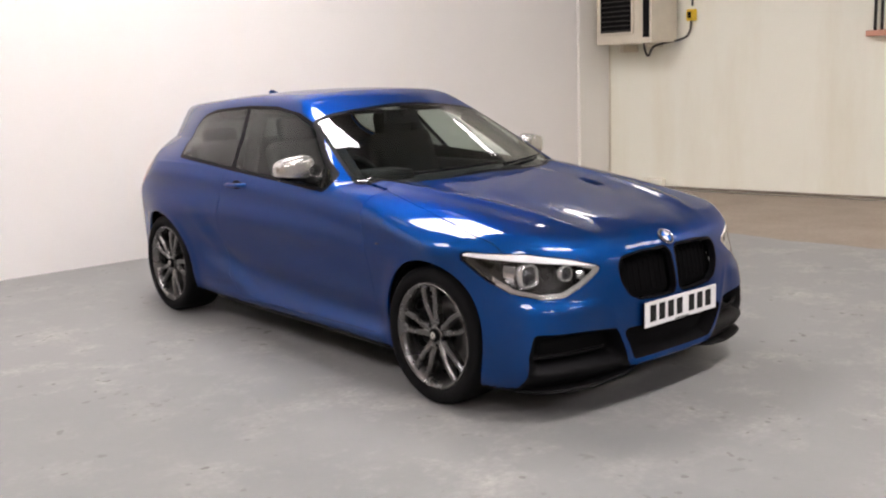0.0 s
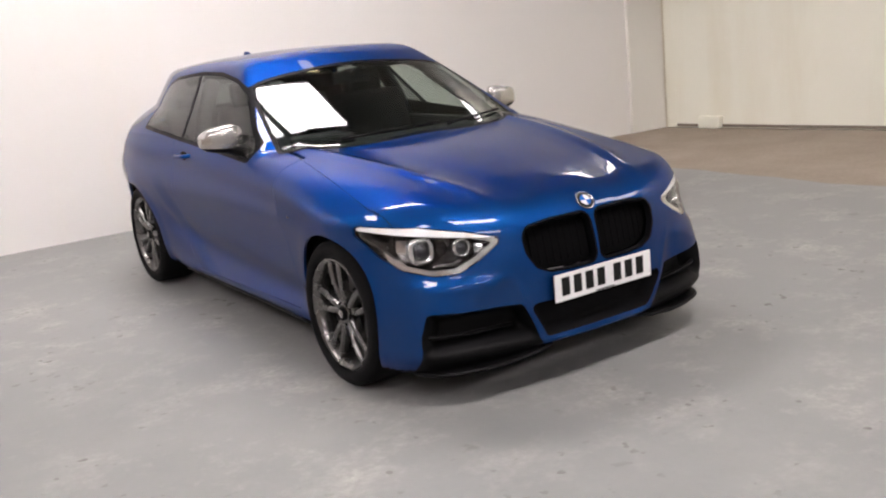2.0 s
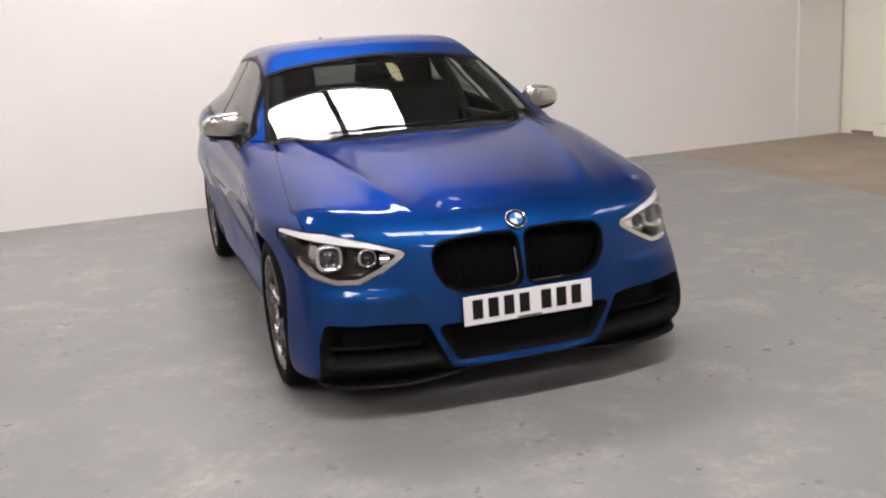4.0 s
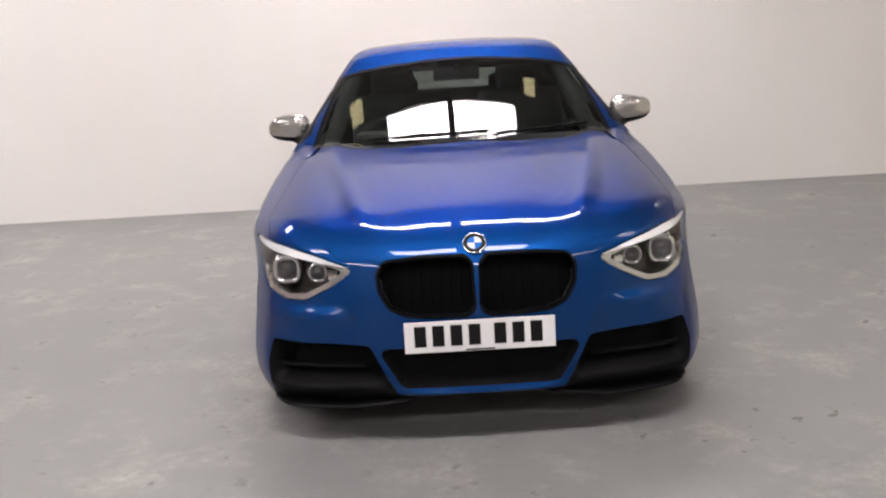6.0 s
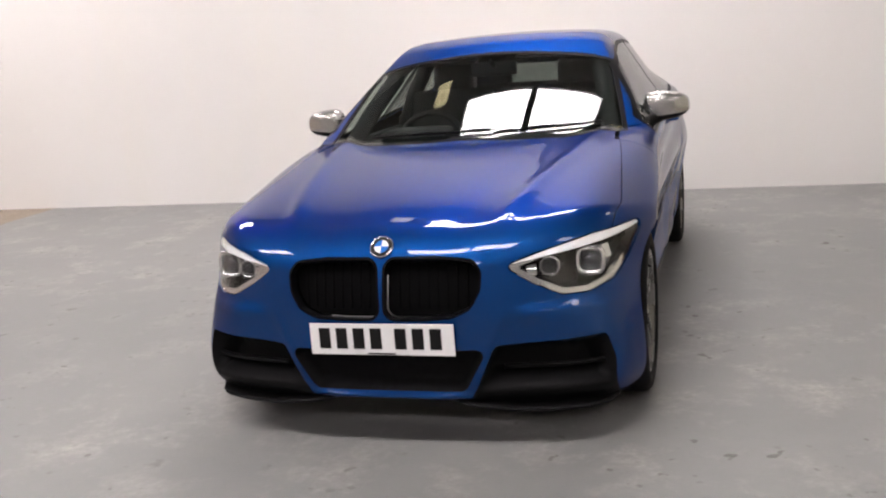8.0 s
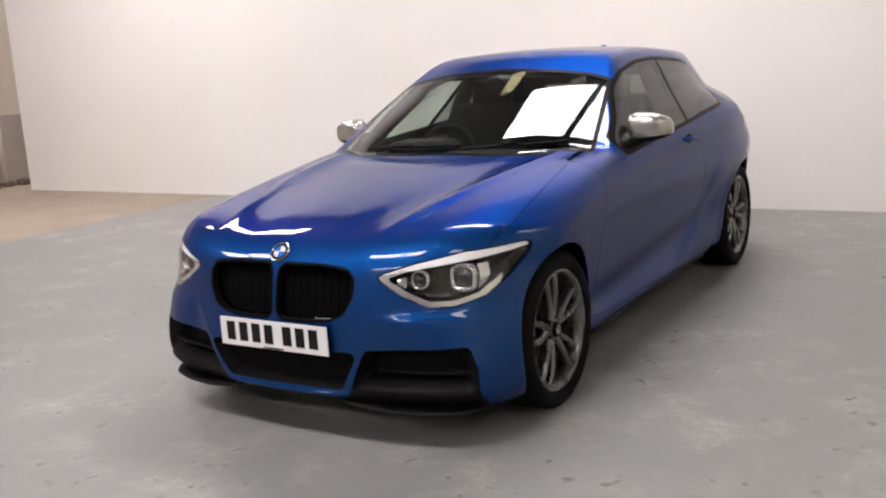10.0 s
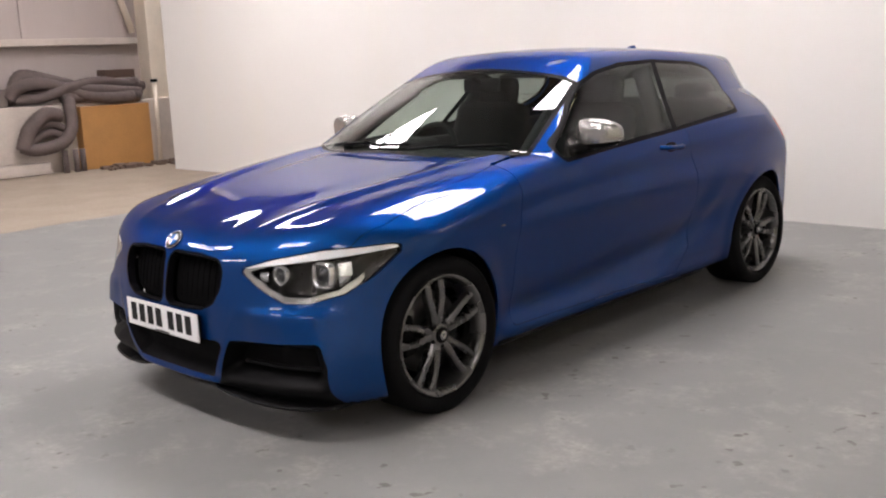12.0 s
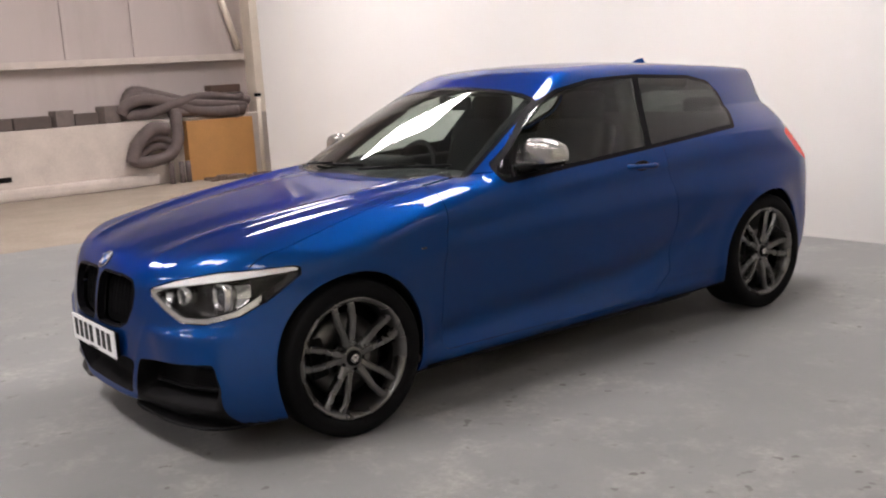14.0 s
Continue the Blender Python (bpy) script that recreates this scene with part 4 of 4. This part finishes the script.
# ---- wheels ----
def build_wheel(y, s):
    """A wheel with five twin spokes; its outer face looks to +x before it is turned."""
    R, r = .317, .236
    w = part("wheel", lathe([(.012, r - .004), (.018, r + .004), (.010, r + .010), (-.05, r + .004), (-.19, r + .004), (-.19, r - .010), (-.05, r - .020), (-.005, r - .018)], 64), ALLOY, car, "grey twin-spoke alloy wheel")
    part("tyre", lathe([(.004, r + .004), (.022, r + .018), (.028, r + .040), (.022, R - .018), (.006, R - .003), (-.03, R), (-.17, R), (-.205, R - .006), (-.218, R - .03), (-.215, r + .03), (-.20, r + .004)], 72), RUBBER, w, "black low-profile tyre")
    part("brake_disc", lathe([(-.075, .06), (-.075, .165), (-.10, .165), (-.10, .06)], 40), DISC, w)
    cal = bmesh.new()
    add_box(cal, (-.085, -.125, .03), (.06, .07, .16), .012)
    part("brake_caliper", cal, BLACK, w)
    part("backing", lathe([(-.15, .01), (-.15, r - .012), (-.16, r - .012), (-.16, .01)], 40), DARK, w)
    part("hub", lathe([(-.12, .012), (-.12, .055), (-.016, .050), (-.008, .042), (-.006, .033), (-.006, .012)], 36), ALLOY, w)
    part("hub_cap", lathe([(-.004, .003), (-.004, .033), (.004, .031), (.007, .022), (.008, .003)], 30), BLACK, w)
    part("emblem", lathe([(.006, .001), (.006, .019), (.0095, .017), (.0100, .001)], 24), SATIN, w)
    for k in range(5):
        a = math.pi / 2 + 2 * math.pi * k / 5
        for d in (-1, 1):
            bm = bmesh.new()
            rows = []
            # radius, sideways offset, half width, face place, depth
            for rad, off, hw, fx, dp in ((.028, .010, .017, -.014, .05), (.070, .014, .0165, -.006, .045), (.105, .022, .0145, .000, .04), (.145, .033, .0135, .003, .04), (.185, .037, .0135, .004, .035), (.215, .037, .015, .003, .035), (r - .006, .040, .021, .000, .035)):
                c, t = Vector((0, math.cos(a), math.sin(a))), Vector((0, -math.sin(a), math.cos(a)))
                p = c * rad + t * (d * off)
                rows.append([bm.verts.new(p + t * (d * q) + Vector((fx + g, 0, 0))) for q, g in ((-hw, -.008), (-hw * .55, 0), (hw * .55, 0), (hw, -.008), (hw * .8, -dp), (-hw * .8, -dp))])
            for ra, rb in zip(rows, rows[1:]):
                for i in range(6):
                    bm.faces.new((ra[i], ra[(i + 1) % 6], rb[(i + 1) % 6], rb[i]))
            bm.faces.new(rows[0])
            bm.faces.new(rows[-1][::-1])
            bmesh.ops.recalc_face_normals(bm, faces=bm.faces)
            part("spoke", bm, ALLOY, w, m=pose(0, 0, 0))
        q = a + math.pi / 5
        part("wheel_bolt", lathe([(-.016, .001), (-.016, .009), (-.008, .009), (-.008, .001)], 10), DARK, w, m=Matrix.Translation((0, .047 * math.cos(q), .047 * math.sin(q))))
    part("valve", tube([(.0, .21 * math.cos(.6), .21 * math.sin(.6)), (.012, .20 * math.cos(.6), .20 * math.sin(.6))], .004, 6), BLACK, w)
    w.matrix_basis = Matrix.Translation((s * (.828 if y < 0 else .822), y, WHEEL_Z)) @ pose(0, 0, 0, 8 if y < 0 else -20, 0, 0 if s > 0 else 180)
    return w


for wy in (-AXLE_F, -AXLE_R):
    for ws in (1, -1):
        build_wheel(wy, ws)


# ---- lamps, mirrors, badges ----
def halo(r, wide, square):
    """A ring of light guide round a projector, squared off by the exponent, facing along +x."""
    bm = lathe([(-.008, r - wide), (.008, r - wide + .004), (.013, r - .004), (.009, r + .002), (-.03, r + .004), (-.03, r - wide)], 48)
    for v in bm.verts:
        d = math.hypot(v.co.y, v.co.z)
        k = (abs(v.co.y / d) ** square + abs(v.co.z / d) ** square) ** (-1 / square)
        v.co.y, v.co.z = v.co.y * k * .97, v.co.z * k * .97
    return bm


def build_headlamp(s):
    """Deep lamp: dark pan, bright brow and lower strip, two ringed projectors, a clear cover."""
    cover = skin_part("headlamp", "headlamp", LENS, car, (s,), lip=.006, label="clear headlamp with chrome rings")
    sd = lambda p: outline(p[:, 0], p[:, 2], LAMP, .012)
    skin_part("lamp_pan", "headlamp", speckled("smoked_bezel", (.055, .052, .05), .25, .1, 9, 200, 0, .9) if s > 0 else bpy.data.materials["smoked_bezel"], cover, (s,), lip=0,
              sink=lambda p: np.clip(-sd(p) * 2.2, 0, .065) + .016)
    skin_part("light_strip", "headlamp", PEARL, cover, (s,), lip=.02, sink=lambda p: .005 + 0 * p[:, 0], keep=lambda c: outline(np.array([c[0]]), np.array([c[2]]), LAMP, .012)[0] > -.018 and c[2] < brow_line(c[0]) and c[0] < .79)
    skin_part("brow", "headlamp", GUIDE, cover, (s,), lip=.03, sink=lambda p: .005 + 0 * p[:, 0], keep=lambda c: c[2] > brow_line(c[0]))
    for x0, x1, z0, z1 in ((.728, .772, .588, .672), (.505, .535, .612, .648)):
        skin_part("reflector", "headlamp", CHROME, cover, (s,), lip=.015, sink=lambda p: .028 + .25 * np.abs(p[:, 2] - (z0 + z1) / 2), keep=lambda c: x0 < c[0] < x1 and z0 < c[2] < z1)
    for x, z, rr, wide in ((.690, .628, .050, .017), (.566, .632, .034, .010)):
        p, n = skin_at(x, None, z)
        ax = Vector((s * .10, -1, 0.04)).normalized()
        m = Matrix.Translation(Vector((s * p.x, p.y, p.z)) - ax * .045) @ ax.to_track_quat("X", "Z").to_matrix().to_4x4()
        ring = part("lamp_ring", halo(rr, wide, 3.4 if rr > .04 else 2.2), PEARL, cover, m=m)
        part("projector", lathe([(.012, .001), (.009, rr * .4), (.0, rr * .66), (-.016, rr * .78), (-.02, .001)], 30, closed=False), LENS_DARK, ring)


LENS_DARK = node_material("projector_glass", (.02, .02, .025), .05, 0, 1.0)[0]


def build_mirror(s):
    """Door mirror: satin cap over a black foot."""
    c = Vector((s * .866, -.315, 1.008))

    def shell(scale, cut=None):
        bm = bmesh.new()
        bmesh.ops.create_uvsphere(bm, u_segments=36, v_segments=24, radius=1.0)
        for v in bm.verts:
            q = v.co
            x, y, z = (math.copysign(abs(k) ** .62, k) for k in q)
            taper = 1 - .16 * x + (-.10 * x if z > 0 else 0)
            px = .106 * x
            pz = (.078 if z > 0 else .058) * z * taper + .006 * x
            py = .058 * y * (1 - .12 * x) if y < 0 else .030 * y
            py += .030 * max(0, x) ** 2
            v.co = Vector((px * scale, py * scale, pz * scale))
        if cut:
            bmesh.ops.bisect_plane(bm, geom=bm.verts[:] + bm.edges[:] + bm.faces[:], plane_co=cut[0], plane_no=cut[1], clear_outer=True)
        for v in bm.verts:
            v.co = Vector((s * v.co.x, v.co.y, v.co.z)) + c
        if s < 0:
            bmesh.ops.reverse_faces(bm, faces=bm.faces)
        return bm
    cap = part("door_mirror", shell(1.0, ((0, 0, -.030), (.10, 0, -1))), SATIN, car, "satin silver door mirror cap", smooth=True)
    part("mirror_base", shell(.965), BLACK, cap, "black plastic lower shell", smooth=True)
    part("mirror_glass", box(c + Vector((0, .031, 0)), (.15, .004, .085), .0015), CHROME, cap)
    arm = [(s * .770, -.42, .948), (s * .80, -.37, .958), (s * .835, -.33, .968), (s * .860, -.315, .975)]
    part("mirror_arm", tube(smooth_path(arm, 4), lambda t: .030 - .008 * t, 10), BLACK, cap)


def build_roundel():
    p, n = skin_at(0, None, .722)
    m = Matrix.Translation(p + n * .002) @ n.to_track_quat("Z", "Y").to_matrix().to_4x4()
    ring = part("bonnet_badge", lathe([(0, .001), (0, .041), (.004, .040), (.005, .036), (.004, .001)], 40, "Z", False), INK, car, "round badge with blue and white quarters", m=m)
    part("badge_rim", lathe([(.0, .0385), (.004, .042), (.006, .040), (.004, .0375)], 40, "Z"), CHROME, ring)
    for k in range(4):
        bm = bmesh.new()
        vs = [bm.verts.new((0, 0, .0062))] + [bm.verts.new((.025 * math.cos(q), .025 * math.sin(q), .0062)) for q in np.linspace(k * math.pi / 2, (k + 1) * math.pi / 2, 9)]
        lowv = [bm.verts.new((v.co.x, v.co.y, .003)) for v in vs]
        bm.faces.new(vs)
        for i in range(len(vs)):
            j = (i + 1) % len(vs)
            bm.faces.new((vs[j], vs[i], lowv[i], lowv[j]))
        part("badge_quarter", bm, ENAMEL_BLUE if k % 2 else ENAMEL_WHITE, ring)


def build_plate():
    yf = -2.082
    plate = part("number_plate", box((0, yf, .421), (.520, .006, .111), .002), WHITE_PLATE, car, "white number plate with black bars")
    x = -.231
    for k in range(7):
        if k == 4:
            x += .026
        part("bar", box((x + .0255, yf - .0036, .424), (.041, .002, .074), .0006), INK, plate)
        x += .0625
    part("bar", box((0, yf - .0036, .371), (.10, .002, .005)), INK, plate)
    part("plate_holder", box((0, yf + .012, .421), (.50, .018, .095), .003), BLACK, plate)


def ribbon(pts, depth, thick):
    """A flat blade along a path: its front edge on the path, its body running back along y."""
    bm = bmesh.new()
    rows = [[bm.verts.new((x, y + a, z + b)) for a, b in ((0, 0), (.006, thick / 2), (depth, thick), (depth, -thick / 2), (.006, -thick / 2))] for x, y, z in pts]
    for a, b in zip(rows, rows[1:]):
        for i in range(5):
            bm.faces.new((a[i], a[(i + 1) % 5], b[(i + 1) % 5], b[i]))
    bm.faces.new(rows[0])
    bm.faces.new(rows[-1][::-1])
    bmesh.ops.recalc_face_normals(bm, faces=bm.faces)
    return bm


def build_small():
    # shark-fin aerial
    bm = bmesh.new()
    zr = 1.352
    a = [(1.165, zr + .002, .022), (1.225, zr + .030, .012), (1.285, zr + .054, .006), (1.322, zr + .056, .004), (1.34, zr - .004, .024)]
    left = [bm.verts.new((-h, y, z)) for y, z, h in a]
    right = [bm.verts.new((h, y, z)) for y, z, h in a]
    bm.faces.new(left)
    bm.faces.new(right[::-1])
    for i in range(len(a)):
        j = (i + 1) % len(a)
        bm.faces.new((left[j], left[i], right[i], right[j]))
    bmesh.ops.recalc_face_normals(bm, faces=bm.faces)
    part("aerial", bm, PAINT, car, "blue shark-fin aerial")
    for s in (1, -1):
        # pull handle over a shallow cup
        p, n = skin_at(0, -.33, .897)
        p2, _ = skin_at(0, -.235, .902)
        p3, _ = skin_at(0, -.425, .893)
        h = smooth_path([p2 + Vector((-.006, 0, 0)), p2.lerp(p, .3) + Vector((.026, 0, 0)), p + Vector((.030, 0, 0)), p3.lerp(p, .3) + Vector((.026, 0, 0)), p3 + Vector((-.006, 0, 0))], 5)
        par = [o for o in car.children if o.name.startswith("door") and not o.name.startswith("door_m")][0 if s > 0 else 1]
        part("door_handle", tube([(s * q.x, q.y, q.z) for q in h], .0125, 10), PAINT, par)
        cup = bmesh.new()
        bmesh.ops.create_uvsphere(cup, u_segments=20, v_segments=12, radius=1, matrix=Matrix.Translation((s * (p.x - .004), p.y, p.z - .004)) @ Matrix.Diagonal((.008, .062, .030, 1)))
        part("handle_cup", cup, DARK, par, smooth=True)
        # small badge on the wing
        q, nq = skin_at(0, 1.0, .705)
        part("wing_badge", box((s * (q.x + .002), q.y, q.z), (.002, .026, .007), .0006), ALLOY, car)
        # black strip along the sill edge, put there in place of its shadow
        pts = []
        for i in range(16):
            u = .97 - 1.70 * i / 15
            r, _ = skin_at(0, u, .185)
            pts.append((s * (r.x + .002), r.y, r.z))
        part("sill_shadow_strip", tube(pts, .010, 6), BLACK, car)
    for x0, x1 in ((-.42, .12), (.16, .60)):
        pts = []
        for i in range(9):
            x = x0 + (x1 - x0) * i / 8
            u = .845 - .21 * (x / .7) ** 2 - .035 - .02 * i / 8
            z = float(top_height(np.array(u), np.array(abs(x)))) + .016
            pts.append((x, -u, z))
        wp = part("wiper", tube(pts, .007, 6), BLACK, car)
        part("wiper_arm", tube([(pts[4][0], pts[4][1], pts[4][2] + .006), (pts[0][0] - .02, pts[0][1] - .03, pts[0][2] - .004)], .006, 6), BLACK, wp)
    # splitter under the bumper
    for s in (1, -1):
        pts = []
        for i in range(22):
            x = .22 + .55 * i / 21
            p, _ = skin_at(x, None, .205)
            e = max(0, 1 - i / 5) ** 2 + max(0, (i - 18) / 3) ** 2
            pts.append((s * p.x, p.y - .006 + .05 * e, .182 - .034 * min(1, i / 9)))
        part("splitter", ribbon(pts, .07, .014), BLACK, car)


def build_cabin():
    seat_m = FABRIC
    for x in (-.36, .36):
        seat = part("front_seat", box((x, -.05, .52), (.50, .52, .16), .05), seat_m, car, smooth=True)
        bm = bmesh.new()
        add_box(bm, (x, .30, .82), (.48, .15, .62), .06, Matrix.Rotation(-.33, 3, "X"))
        part("backrest", bm, seat_m, seat, smooth=True)
        bm = bmesh.new()
        add_box(bm, (x, .44, 1.17), (.25, .10, .17), .04, Matrix.Rotation(-.2, 3, "X"))
        part("headrest", bm, seat_m, seat, smooth=True)
    rear = part("rear_seat", box((0, 1.02, .55), (1.16, .48, .16), .05), seat_m, car, smooth=True)
    part("backrest", box((0, 1.33, .82), (1.16, .14, .54), .05, Matrix.Rotation(-.28, 3, "X")), seat_m, rear, smooth=True)
    for x in (-.36, .36):
        part("headrest", box((x, 1.42, 1.10), (.24, .09, .13), .035), seat_m, rear, smooth=True)
    d = bmesh.new()
    add_box(d, (0, -.50, .80), (1.34, .50, .24), .07)
    add_box(d, (-.36, -.36, .93), (.34, .22, .09), .035)
    part("dashboard", d, DASH, car, smooth=True)
    c = Vector((-.36, -.16, .86))
    rot = Matrix.Rotation(radians(68), 4, "X")
    wheel = part("steering_wheel", tube([c + rot.to_3x3() @ Vector((.18 * math.cos(q), .18 * math.sin(q), 0)) for q in np.linspace(0, 2 * math.pi, 36, endpoint=False)], .015, 8, True), DASH, car)
    part("hub", box(c, (.16, .05, .12), .02, Matrix.Rotation(radians(-22), 3, "X")), DASH, wheel, smooth=True)
    for q in (0.1, math.pi - .1, 1.5 * math.pi):
        part("spoke", tube([c, c + rot.to_3x3() @ Vector((.17 * math.cos(q), .17 * math.sin(q), 0))], .014, 6), DASH, wheel)
    mir = part("cabin_mirror", box((0, -.12, 1.235), (.24, .03, .07), .014), BLACK, car, smooth=True)
    part("stalk", tube([(0, -.13, 1.25), (0, -.19, 1.275)], .012, 6), BLACK, mir)
    part("cabin_floor", box((0, .35, .33), (1.4, 2.2, .04)), DARK, car)
    for s in (1, -1):
        part("door_card", box((s * .755, -.05, .66), (.05, 1.2, .52), .02), DASH, car)
        part("rear_card", box((s * .735, 1.0, .70), (.06, .9, .55), .02), DASH, car)
        # sun visor
        part("sun_visor", box((s * .30, -.02, 1.285), (.40, .16, .016), .006, Matrix.Rotation(.15, 3, "X")), DASH, car)
    for s in (1, -1):
        # padded pillars and roof rail inside the glass
        part("pillar_trim", tube(smooth_path([(s * .640, -.60, .895), (s * .592, -.34, 1.070), (s * .535, -.08, 1.222)], 5), .043, 12), FABRIC, car)
        part("pillar_trim", tube([(s * .69, .47, .92), (s * .63, .50, 1.10), (s * .545, .54, 1.27)], .045, 10), FABRIC, car)
        part("roof_rail", tube(smooth_path([(s * .535, -.08, 1.222), (s * .510, .15, 1.285), (s * .50, .6, 1.305), (s * .48, 1.1, 1.265)], 5), .03, 10), FABRIC, car)
    part("parcel_shelf", box((0, 1.62, .96), (1.1, .45, .03), .01), DARK, car)
    part("headliner", box((0, .60, 1.325), (1.0, 1.0, .02), .008), DASH, car)


for side in (1, -1):
    build_headlamp(side)
    build_mirror(side)
build_roundel()
build_plate()
build_small()
build_cabin()
